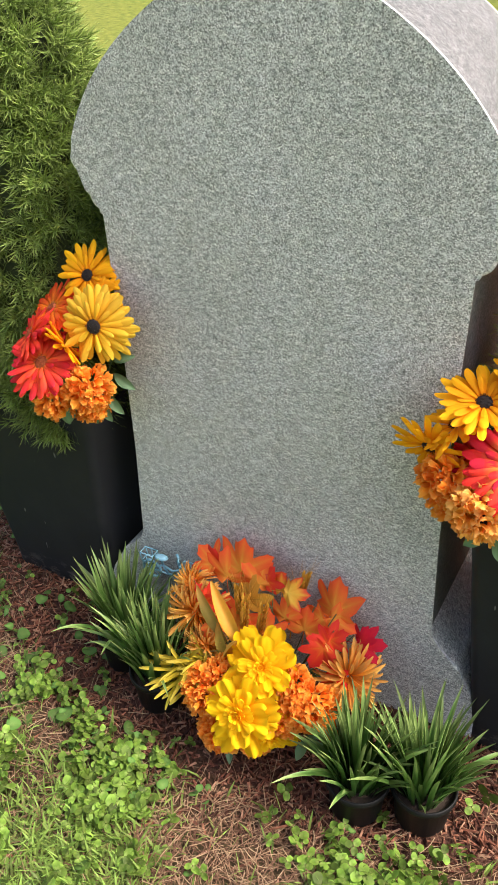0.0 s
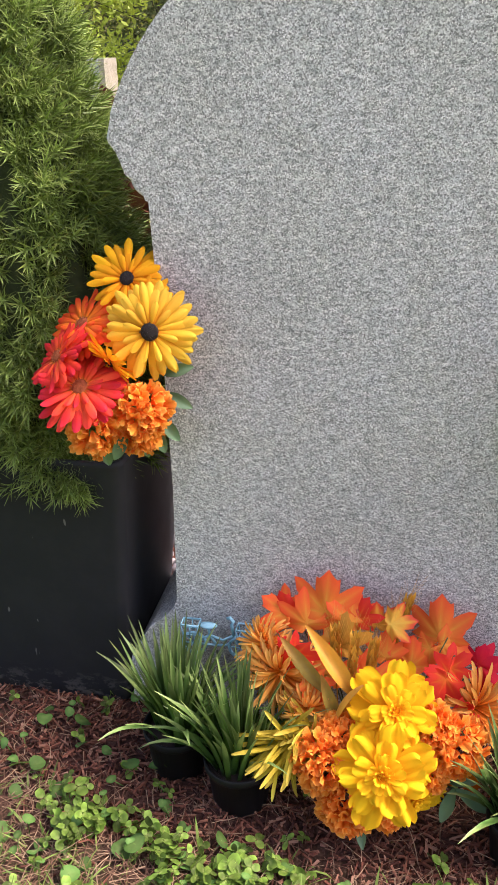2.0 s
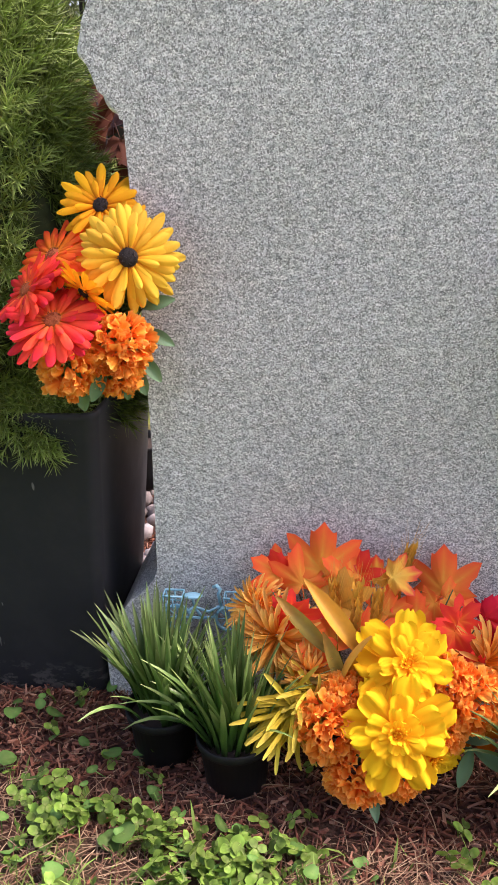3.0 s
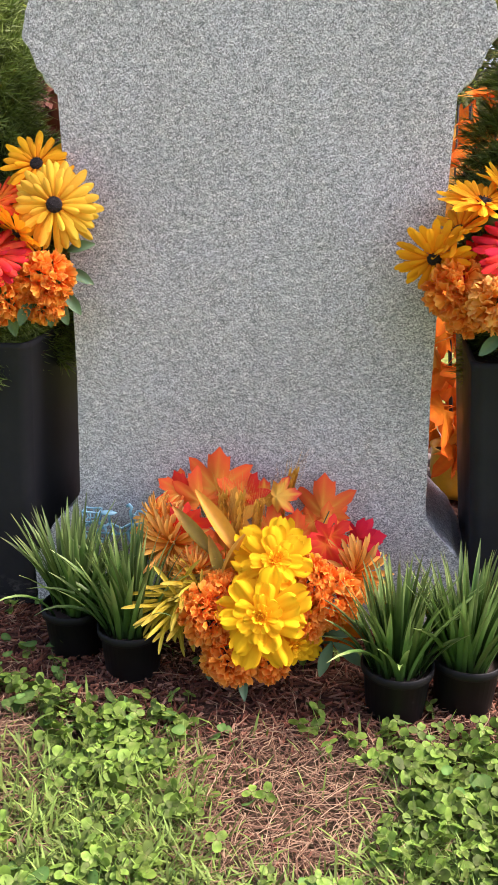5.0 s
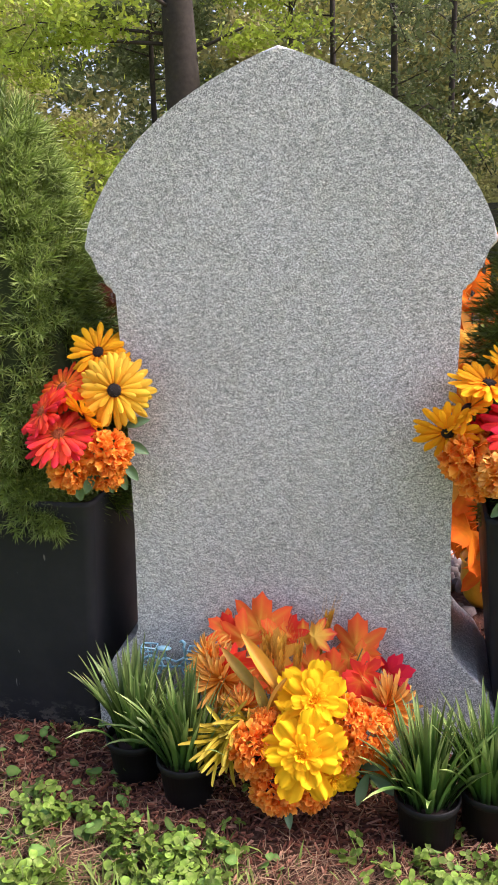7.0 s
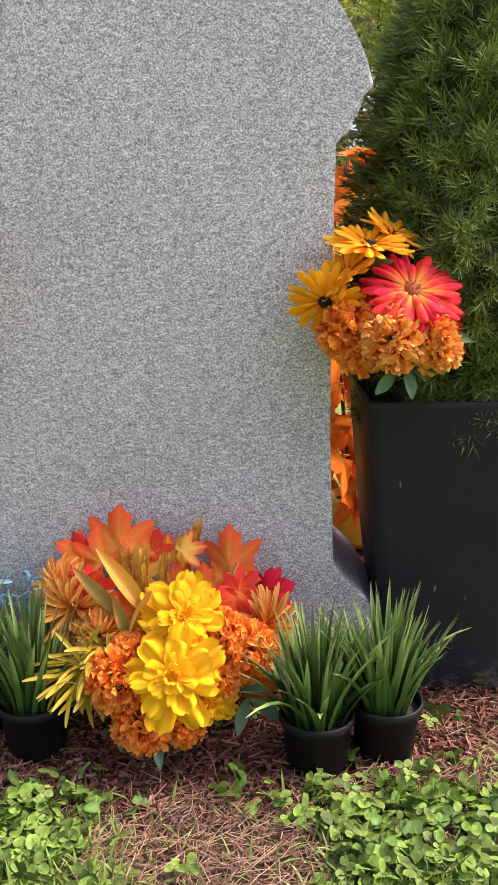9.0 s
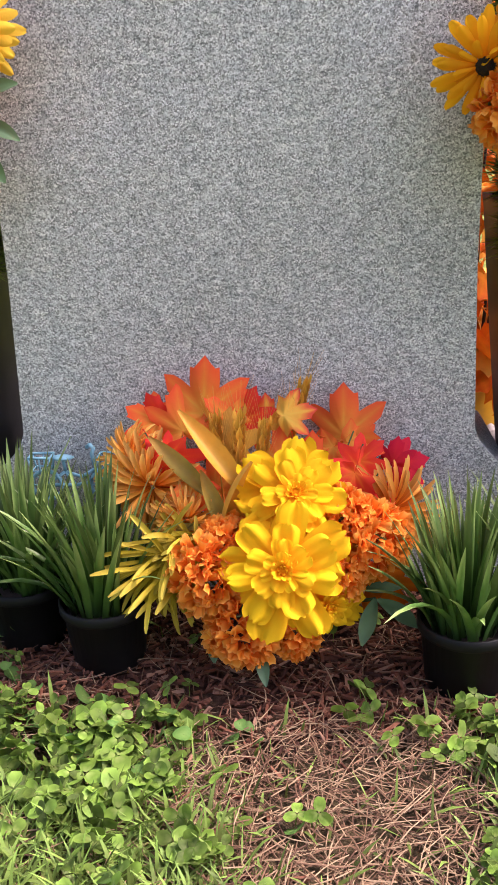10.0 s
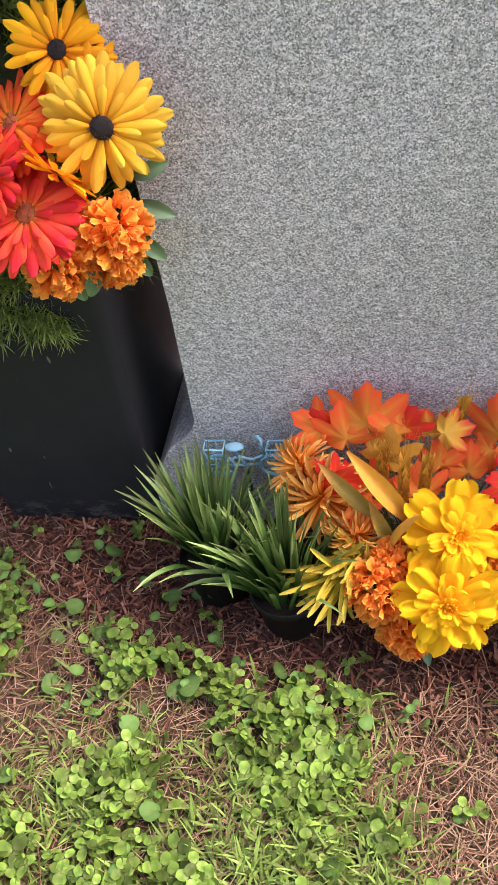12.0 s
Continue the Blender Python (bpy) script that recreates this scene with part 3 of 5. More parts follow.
def marigold_geo(r, seed=1, n=135):
    q = random.Random(seed)
    g = Geo()
    for k in range(n):
        t = (k + 0.5) / n
        pol = math.acos(1 - 1.12 * t)                       # a bit past the hemisphere
        az = k * 2.39996 + q.uniform(-0.2, 0.2)
        d = Vector((math.sin(pol) * math.cos(az), math.sin(pol) * math.sin(az), math.cos(pol)))
        vs, fs, ts = sheet(r * q.uniform(0.36, 0.58), r * q.uniform(0.30, 0.52), q.uniform(-15, 20), q.uniform(20, 80), q.uniform(-0.1, 0.2), 0.14, 6, 8, "fan", 0.12, q)
        rot = d.to_track_quat("Y", "Z").to_matrix().to_4x4()
        spin = Matrix.Rotation(q.random() * TAU, 4, "Y")
        g.add(vs, fs, ts, Matrix.Translation(d * r * q.uniform(0.50, 0.66)) @ rot @ spin)
    return g


def zinnia_geo(r, seed=1):
    q = random.Random(seed)
    g = Geo()
    for n, L, W, lift, bend, z0 in ((8, 1.04, 0.58, -3, -6, 0.0), (7, 0.84, 0.50, 10, -10, 0.05), (6, 0.56, 0.38, 24, -14, 0.09), (7, 0.34, 0.22, 44, -30, 0.12), (7, 0.24, 0.15, 64, -20, 0.12), (6, 0.16, 0.14, 80, 10, 0.12)):
        off = q.random()
        for k in range(n):
            a = TAU * (k + off) / n + q.uniform(-0.15, 0.15)
            vs, fs, ts = sheet(r * L * q.uniform(0.80, 1.10), r * W * q.uniform(0.85, 1.15), lift + q.uniform(-8, 8), bend + q.uniform(-14, 14), q.uniform(-0.03, 0.05), 0.11, 10, 12, "broad", 0.06, q)
            g.add(vs, fs, ts, Matrix.Translation((0, 0, z0 * r)) @ Matrix.Rotation(a, 4, "Z") @ Matrix.Translation((0, 0.05 * r, 0)))
    dome = lathe([(0.13 * r * math.cos(t), r * (0.10 + 0.12 * math.sin(t))) for t in [k * math.pi / 10 for k in range(6)]], 12)
    g.add(dome.v, dome.f, [0.1] * len(dome.v))
    return g


def mum_geo(r, seed=1, n=70, low=-20, high=80, droop=-60, w=0.085):
    q = random.Random(seed)
    g = Geo()
    for k in range(n):
        a = k * 2.39996 + q.uniform(-0.2, 0.2)
        lift = low + (high - low) * (1 - k / n) + q.uniform(-10, 10)
        vs, fs, ts = sheet(r * q.uniform(0.75, 1.12), r * w * q.uniform(0.8, 1.3), lift, droop * q.uniform(0.3, 1.2), 0.5, 0.05, 6, 2, "petal", 0, q)
        g.add(vs, fs, ts, Matrix.Rotation(a, 4, "Z") @ Matrix.Translation((0, 0.06 * r, 0)))
    return g


def cascade_geo(r, seed=1, n=84):
    """Petals that spill forwards and down from one point, in world directions."""
    q = random.Random(seed)
    g = Geo()
    for k in range(n):
        way = Vector((q.gauss(-0.30, 0.50), -0.35 + q.gauss(0, 0.25), q.gauss(-0.40, 0.50))).normalized()
        vs, fs, ts = sheet(r * q.uniform(0.55, 1.08), q.uniform(0.0052, 0.0078), 8, -q.uniform(25, 75), 0.45, 0.06, 6, 2, "petal", 0, q)
        g.add(vs, fs, ts, hung((q.gauss(0, 0.010), q.gauss(0, 0.006), q.gauss(0, 0.010)), way, (q.gauss(0, 0.3), -0.7, 0.8)))
    return g


LOBES = ((0, 1.0), (7, 0.87), (13, 0.80), (17, 0.83), (23, 0.64), (29, 0.50), (36, 0.66), (42, 0.82), (50, 0.94), (57, 0.80), (63, 0.72), (72, 0.48), (84, 0.54), (95, 0.66), (104, 0.50), (124, 0.36), (150, 0.24), (176, 0.10))


def maple_geo(size, seed=1, curl=0.25):
    """A lobed leaf: stalk end at the origin, the tip along +y."""
    q = random.Random(seed)
    g = Geo()
    rim = [(math.radians(a), d) for a, d in LOBES] + [(-math.radians(a), d) for a, d in reversed(LOBES[1:])]
    ph = q.random() * TAU
    vs, ts = [(0, 0.32 * size, 0.0)], [0.0]
    for part_ in (0.35, 0.68, 0.9, 1.0):
        for a, d in rim:
            dd = d * part_ * size * (0.66 if part_ >= 0.9 else 0.62)
            x, y = dd * math.sin(a) * 1.05, 0.32 * size + dd * math.cos(a)
            zz = -curl * size * (part_ ** 2) * d * d * 0.5 + 0.06 * size * part_ * math.sin(3 * a + ph) + 0.03 * size * math.cos(a * 5) * part_
            vs.append((x, y, zz))
            vein = max(0.0, 1 - min(abs(math.degrees(abs(a)) - v) for v in (0, 50, 95)) / 6)
            ts.append(max(0.0, part_ * (0.40 + 0.62 * d) - 0.22 * vein * (part_ < 1)))
    n = len(rim)
    fs = [(0, 1 + i, 1 + (i + 1) % n) for i in range(n)]
    for b in (0, 1, 2):
        for i in range(n):
            fs.append((1 + b * n + i, 1 + (b + 1) * n + i, 1 + (b + 1) * n + (i + 1) % n, 1 + b * n + (i + 1) % n))
    g.add(vs, fs, ts)
    st = tube([(0, -0.25 * size, -0.02 * size), (0, 0.05 * size, 0), (0, 0.32 * size, 0.004 * size)], 0.010 * size, 5, 0.6)
    g.join(st)
    return g


def leaf_geo(L, W, lift=10, bend=-40, seed=1, cup=0.35):
    q = random.Random(seed)
    g = Geo()
    vs, fs, ts = sheet(L, W, lift, bend, cup, 0.05, 8, 4, "leaf", 0, q)
    return g.add(vs, fs, ts)


def wheat_geo(L, seed=1):
    q = random.Random(seed)
    g = tube([(0, -L * 1.2, 0), (0, 0, 0), (0.0, L, 0.002)], 0.0012, 5, 0.8)
    for k in range(26):
        t = k / 26
        a = (k % 4) * TAU / 4 + q.uniform(-0.3, 0.3)
        vs, fs, ts = sheet(0.019, 0.0085, 28, -15, 0.5, 0, 4, 2, "leaf", 0, q)
        g.add(vs, fs, ts, Matrix.Translation((0, L * t, 0)) @ Matrix.Rotation(a, 4, "Y"))
        b = Vector((math.sin(a), 0, math.cos(a)))
        p = Vector((0, L * t + 0.012, 0)) + b * 0.004
        g.join(tube([p, p + Vector((0, 0.040, 0)) + b * 0.012], 0.0003, 3, 0.4))
    return g


def hung(place, tip_way, face_way):
    """Pose for a leaf: +y runs along tip_way, +z towards face_way."""
    y = Vector(tip_way).normalized()
    z = Vector(face_way)
    z = (z - y * z.dot(y)).normalized()
    x = y.cross(z)
    return Matrix.Translation(place) @ Matrix((x, y, z)).transposed().to_4x4()


def put(name, geo, mat, root, m, label=""):
    g = Geo().join(geo, root.matrix_basis.inverted() @ m)
    return part(name, g, mat, root, label)


def stem(root, a, b, sag=0.02, rad=0.0016):
    a, b = Vector(a), Vector(b)
    mid = (a + b) / 2 + Vector((0, 0, 0)) + Vector((sag * (b.x - a.x) * 4, 0.01, 0))
    put("stem", tube([a, mid, b], rad, 5), M_STEM, root, Matrix.Identity(4))


# centre bouquet in front of the stone
def centre_bouquet():
    foot = Vector((0.035, -0.12, 0.0))
    root = thing("flower_bouquet", foot, "bushy autumn bouquet of yellow, orange and red silk flowers and leaves", "flowers")
    # (kind, place, radius, the way it faces)
    blooms = (
        ("zinnia", (0.074, -0.196, 0.226), 0.069, (0.12, -0.72, 0.68)), ("zinnia", (0.062, -0.258, 0.164), 0.069, (-0.05, -0.85, 0.42)), ("zinnia", (0.108, -0.236, 0.110), 0.052, (0.55, -0.8, -0.1)),
        ("marigold", (-0.027, -0.218, 0.138), 0.050, (-0.35, -0.9, 0.2)), ("marigold", (0.012, -0.236, 0.080), 0.049, (0.0, -0.9, -0.1)), ("marigold", (-0.004, -0.196, 0.163), 0.040, (-0.1, -0.8, 0.6)), ("marigold", (0.070, -0.225, 0.070), 0.036, (0.3, -0.9, -0.3)),
        ("marigold", (0.156, -0.185, 0.166), 0.052, (0.5, -0.8, 0.15)), ("marigold", (0.128, -0.185, 0.196), 0.038, (0.1, -0.8, 0.5)), ("marigold", (0.120, -0.210, 0.138), 0.038, (0.3, -0.9, 0.0)),
        ("olive_mum", (-0.078, -0.196, 0.150), 0.088, (-0.35, -0.55, -0.75)), ("olive_mum", (-0.048, -0.186, 0.160), 0.060, (-0.2, -0.8, -0.1)),
        ("mum", (-0.106, -0.118, 0.206), 0.064, (-0.25, -0.9, 0.25)), ("mum", (-0.136, -0.080, 0.226), 0.052, (-0.75, -0.5, 0.4)), ("mum", (-0.060, -0.160, 0.180), 0.044, (0.1, -0.9, -0.1)),
        ("mum", (0.190, -0.095, 0.160), 0.066, (0.5, -0.75, 0.35)))
    for i, (kind, place, r, way) in enumerate(blooms):
        p, way = Vector(place), Vector(way)
        stem(root, foot + Vector((rnd.uniform(-.02, .02), rnd.uniform(-.02, .02), 0)), p - way.normalized() * 0.01)
        m = facing(p, way, i * 1.3)
        if kind == "zinnia":
            put("zinnia", zinnia_geo(r, 20 + i), M_ZINN, root, m, "bright yellow silk zinnia")
        elif kind == "marigold":
            put("marigold", marigold_geo(r, 40 + i), M_MARI, root, m, "ruffled orange silk marigold")
        elif kind == "olive_mum":
            put("spider_mum", cascade_geo(r, 60 + i), M_SPID_G, root, Matrix.Translation(p), "drooping olive-yellow spider mum")
        else:
            put("spider_mum", mum_geo(r, 60 + i, 135, -30, 80, -60, 0.10), M_SPID_B, root, m, "bronze orange spider mum")
    # (material, heart of the leaf, its tip)
    leaves = (
        (M_MAP_O, (-0.046, -0.052, 0.280), (-0.042, -0.045, 0.354)), (M_MAP_O, (-0.108, -0.048, 0.268), (-0.153, -0.035, 0.288)), (M_MAP_R, (-0.098, -0.042, 0.262), (-0.122, -0.045, 0.306)),
        (M_MAP_O, (-0.074, -0.058, 0.258), (-0.082, -0.045, 0.318)), (M_MAP_O, (-0.006, -0.056, 0.266), (0.000, -0.040, 0.322)), (M_MAP_R, (0.006, -0.050, 0.272), (0.022, -0.050, 0.315)),
        (M_MAP_Y, (0.058, -0.066, 0.280), (0.099, -0.066, 0.290)), (M_MAP_Y, (0.036, -0.050, 0.262), (0.034, -0.045, 0.304)),
        (M_MAP_O, (0.134, -0.034, 0.240), (0.132, -0.015, 0.308)), (M_MAP_O, (0.138, -0.048, 0.236), (0.187, -0.052, 0.224)), (M_MAP_O, (0.120, -0.054, 0.232), (0.086, -0.060, 0.205)),
        (M_MAP_R, (0.152, -0.088, 0.226), (0.182, -0.082, 0.252)), (M_MAP_R, (0.150, -0.092, 0.218), (0.112, -0.105, 0.226)), (M_MAP_R, (0.145, -0.102, 0.216), (0.130, -0.128, 0.176)),
        (M_MAP_C, (0.196, -0.050, 0.208), (0.202, -0.045, 0.243)), (M_MAP_C, (0.200, -0.052, 0.206), (0.243, -0.050, 0.218)), (M_MAP_C, (0.204, -0.054, 0.198), (0.234, -0.062, 0.176)),
        (M_MAP_R, (-0.085, -0.122, 0.246), (-0.050, -0.136, 0.208)), (M_MAP_R, (-0.086, -0.116, 0.244), (-0.114, -0.108, 0.266)), (M_MAP_O, (-0.055, -0.146, 0.220), (-0.030, -0.160, 0.190)),
        (M_HUSK, (-0.020, -0.072, 0.232), (-0.012, -0.062, 0.292)), (M_MAP_O, (0.052, -0.070, 0.218), (0.056, -0.062, 0.268)), (M_MAP_O, (0.092, -0.070, 0.205), (0.094, -0.060, 0.258)),
        (M_MAP_O, (-0.030, -0.100, 0.190), (-0.032, -0.080, 0.250)), (M_MAP_R, (-0.075, -0.090, 0.190), (-0.110, -0.080, 0.215)), (M_MAP_O, (0.030, -0.100, 0.190), (0.026, -0.085, 0.240)),
        (M_RUST, (0.176, -0.165, 0.105), (0.198, -0.180, 0.058)), (M_MAP_R, (0.165, -0.120, 0.165), (0.205, -0.120, 0.150)))
    for i, (mat, heart, tip) in enumerate(leaves):
        p, t = Vector(heart), Vector(tip) - Vector(heart)
        size = t.length / 0.66
        t.normalize()
        put("maple_leaf", maple_geo(size, 80 + i), mat, root, hung(p - t * size * 0.32, t, (0.35 * math.sin(i * 2.1), -1, 0.62 + 0.25 * math.cos(i * 1.3))))
        stem(root, foot, p - t * size * 0.5, 0.01, 0.0011)
    # long folded leaves: foot, the way they start, length, width, bend, the way they face
    for base, way, L, W, mat, bend, face in (
            ((0.020, -0.165, 0.205), (-0.56, 0.15, 0.80), 0.140, 0.027, M_HUSK, -16, (0.6, -1, 0.2)), ((-0.022, -0.155, 0.200), (-0.68, 0.15, 0.70), 0.120, 0.022, M_HUSK_G, -25, (0.4, -1, 0.3)),
            ((-0.016, -0.180, 0.155), (-0.12, 0.05, 1), 0.128, 0.024, M_HUSK, 52, (0.9, -0.4, 0.1)), ((0.004, -0.176, 0.160), (0.16, -0.05, 1), 0.095, 0.022, M_HUSK, -22, (-0.6, -1, 0.1)),
            ((-0.010, -0.170, 0.165), (-0.25, -0.1, 0.9), 0.085, 0.020, M_HUSK_G, -30, (0.3, -1, 0.1)), ((-0.020, -0.180, 0.175), (-0.95, -0.1, 0.20), 0.080, 0.012, M_HUSK_G, -35, (0.1, -0.5, 1))):
        put("husk_leaf", leaf_geo(L, W, 0, bend, int(abs(base[0]) * 1000), 0.45), mat, root, hung(base, way, face))
        stem(root, foot, base, 0.01, 0.0014)
    for base, way, L in (((0.004, -0.138, 0.222), (0.05, 0.1, 1), 0.080), ((0.030, -0.125, 0.218), (0.10, 0.1, 1), 0.066), ((0.068, -0.045, 0.245), (0.22, 0.05, 1), 0.070), ((0.062, -0.052, 0.225), (0.08, 0.05, 1), 0.062), ((-0.022, -0.105, 0.225), (-0.06, 0.1, 1), 0.060)):
        put("wheat_ear", wheat_geo(L, int(base[2] * 1000)), M_WHEAT, root, hung(base, way, (0, -1, 0.2)))
    for i, (base, way, L) in enumerate((((0.166, -0.200, 0.096), (-0.30, -0.5, -0.75), 0.066), ((0.168, -0.200, 0.094), (0.9, -0.2, -0.45), 0.070), ((0.152, -0.196, 0.105), (0.8, -0.2, 0.25), 0.050),
                                       ((0.030, -0.240, 0.055), (0.15, -0.6, -0.50), 0.052), ((-0.026, -0.215, 0.070), (0.0, -0.5, -1), 0.056), ((0.0, -0.16, 0.12), (-1, -0.3, 0.1), 0.07))):
        put("green_leaf", leaf_geo(L * 0.9, L * 0.30, 0, -25, 30 + i, 0.2), M_LEAF, root, hung(base, way, (0, -0.8, 1)))
        stem(root, foot + Vector((0, 0, 0.02)), base, 0.01, 0.0013)


centre_bouquet()


def side_bouquet(side):
    foot = Vector((side * 0.425, 0.06, 0.515))
    root = thing("flower_bouquet", foot, "bouquet of golden, red and orange silk daisies in the planter" if side < 0 else "bouquet of amber and rose-red silk daisies in the planter", "flowers", "bouquets in the planters")
    if side < 0:
        blooms = (("gold", -0.292, -0.075, 0.742, 0.075, (0.16, -1, 0.22)), ("amber", -0.339, -0.018, 0.800, 0.062, (0.05, -0.85, 0.55)), ("amber", -0.350, -0.088, 0.702, 0.050, (-0.45, -0.50, -0.55)), ("amber", -0.318, -0.035, 0.765, 0.055, (-0.1, -0.9, 0.5)),
                  ("coral", -0.400, -0.050, 0.740, 0.062, (-0.35, -0.55, 0.75)), ("red", -0.388, -0.112, 0.668, 0.070, (-0.05, -0.60, 0.80)), ("red", -0.427, -0.085, 0.702, 0.062, (-0.65, -0.50, 0.65)),
                  ("mari", -0.308, -0.092, 0.632, 0.047, (0.25, -1, 0.0)), ("mari", -0.372, -0.108, 0.606, 0.044, (-0.2, -1, -0.2)), ("mari", -0.316, -0.088, 0.598, 0.040, (0.1, -1, -0.3)))
        leaves = ((-0.285, -0.05, 0.67, (0.8, -0.1, 0.3)), (-0.285, -0.05, 0.64, (0.8, -0.2, -0.3)), (-0.288, -0.07, 0.610, (0.7, -0.2, -0.8)), (-0.306, -0.09, 0.600, (0.1, -0.3, -1)), (-0.325, -0.11, 0.600, (-0.4, -0.4, -0.7)), (-0.365, -0.10, 0.585, (0.1, -0.2, -1)), (-0.295, -0.08, 0.6, (0.4, -0.2, -1)))
    else:
        blooms = (("amber", 0.350, -0.050, 0.754, 0.068, (0.10, -0.30, 0.95)), ("amber", 0.390, -0.004, 0.770, 0.054, (0.5, -0.35, 0.8)), ("amber", 0.318, -0.055, 0.714, 0.060, (-0.55, -0.30, 0.70)), ("amber", 0.286, -0.066, 0.676, 0.064, (-0.15, -0.75, -0.40)),
                  ("rose", 0.412, -0.085, 0.690, 0.078, (0.08, -0.66, 0.75)), ("rose", 0.362, -0.060, 0.668, 0.052, (-0.3, -0.8, 0.5)), ("rose", 0.456, -0.070, 0.642, 0.056, (0.5, -0.8, 0.2)),
                  ("mari", 0.322, -0.066, 0.632, 0.050, (-0.4, -1, 0)), ("mari", 0.340, -0.072, 0.604, 0.042, (-0.2, -1, -0.2)), ("peach", 0.381, -0.104, 0.622, 0.051, (0, -1, 0.1)), ("mari", 0.436, -0.092, 0.634, 0.040, (0.3, -1, 0.3)), ("peach", 0.446, -0.088, 0.608, 0.042, (0.4, -1, 0)))
        leaves = ((0.404, -0.09, 0.575, (0.30, -0.5, -0.9)), (0.42, -0.09, 0.585, (0.9, -0.4, -0.2)), (0.39, -0.09, 0.572, (-0.5, -0.3, -0.5)), (0.41, -0.07, 0.59, (0.6, -0.3, -0.6)), (0.46, -0.07, 0.62, (0.9, -0.3, 0)), (0.35, -0.03, 0.72, (0.6, -0.6, 0.3)))
    mats = {"gold": (M_GERB_Y, "golden yellow silk gerbera"), "amber": (M_GERB_O, "amber orange silk daisy"), "coral": (M_GERB_C, "coral red silk gerbera"), "red": (M_GERB_R, "red silk gerbera"), "rose": (M_GERB_P, "rose-red silk gerbera")}
    for i, (kind, x, y, z, r, way) in enumerate(blooms):
        p = Vector((x, y, z))
        m = facing(p, way, i * 0.7)
        stem(root, foot, p - Vector(way).normalized() * 0.006)
        if kind in ("mari", "peach"):
            put("marigold", marigold_geo(r, 140 + i), M_MARI if kind == "mari" else M_MARI_P, root, m, "ruffled orange silk marigold")
        else:
            mat, lab = mats[kind]
            fl = put("gerbera", gerbera_geo(r, 24 if kind == "gold" else 18 if kind == "amber" else 28, 120 + i, 4 if kind == "gold" else 26 if kind == "amber" and side > 0 else 12), mat, root, m, lab)
            d = Geo().join(disc_geo(r * 0.17, i), root.matrix_basis.inverted() @ m @ Matrix.Translation((0, 0, 0.05 * r)))
            part("flower_centre", d, M_DISC_R if kind in ("rose", "red", "coral") else M_DISC, fl, "fuzzy orange-brown disc" if kind in ("rose", "red", "coral") else "dark brown fuzzy disc")
    for i, (x, y, z, tip) in enumerate(leaves):
        put("green_leaf", leaf_geo(0.046, 0.019, 0, -30, 50 + i, 0.3), M_LEAF, root, hung((x, y, z), tip, (0.2, -1, 0.5)))
        stem(root, foot, (x, y, z), 0.0, 0.0012)


side_bouquet(-1)
side_bouquet(1)


# ---- potted faux grass ----
def build_grass_pot(x, y, seed, spread, height, bladeN=105, pale=0.0):
    q = random.Random(seed)
    z0 = ground_z(x, y) + 0.003
    root = thing("potted_grass", Matrix.Translation((x, y, z0)) @ Matrix.Scale(1.06, 4), "tuft of artificial green grass in a small round black pot on mulch", "potted plant", "grass pots in front of the stone")
    pot = lathe([(0.0, 0.0), (0.040, 0.0), (0.042, 0.003), (0.0485, 0.068), (0.0515, 0.069), (0.0530, 0.072), (0.0530, 0.082), (0.0510, 0.083), (0.0490, 0.081), (0.047, 0.062)], 36)
    part("pot", pot, M_POT, root)
    part("soil", lathe([(0.0475, 0.066), (0.02, 0.069), (0.0, 0.070)], 24), M_SOIL, root, "dark potting foam")
    g = Geo()
    for k in range(bladeN):
        a, d = q.random() * TAU, 0.036 * math.sqrt(q.random())
        out = min(1, d / 0.036)
        lift = 90 - out * spread * q.uniform(0.15, 0.85)
        bend = -q.uniform(5, 45) * out - (q.uniform(40, 90) if q.random() < 0.14 else 0) * out
        L = height * q.uniform(0.72, 1.10) * (1 - 0.20 * out)
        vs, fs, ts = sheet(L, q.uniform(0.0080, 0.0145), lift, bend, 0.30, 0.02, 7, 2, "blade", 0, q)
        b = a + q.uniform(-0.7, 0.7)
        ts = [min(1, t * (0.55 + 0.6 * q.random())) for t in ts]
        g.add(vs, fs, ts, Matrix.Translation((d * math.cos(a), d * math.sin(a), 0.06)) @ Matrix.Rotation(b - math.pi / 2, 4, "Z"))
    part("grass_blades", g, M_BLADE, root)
    return root


build_grass_pot(-0.280, -0.132, 11, 34, 0.205, 105)
build_grass_pot(-0.163, -0.186, 12, 26, 0.190, 105)
build_grass_pot(0.268, -0.224, 19, 24, 0.185, 105)
build_grass_pot(0.374, -0.190, 14, 28, 0.195, 105)


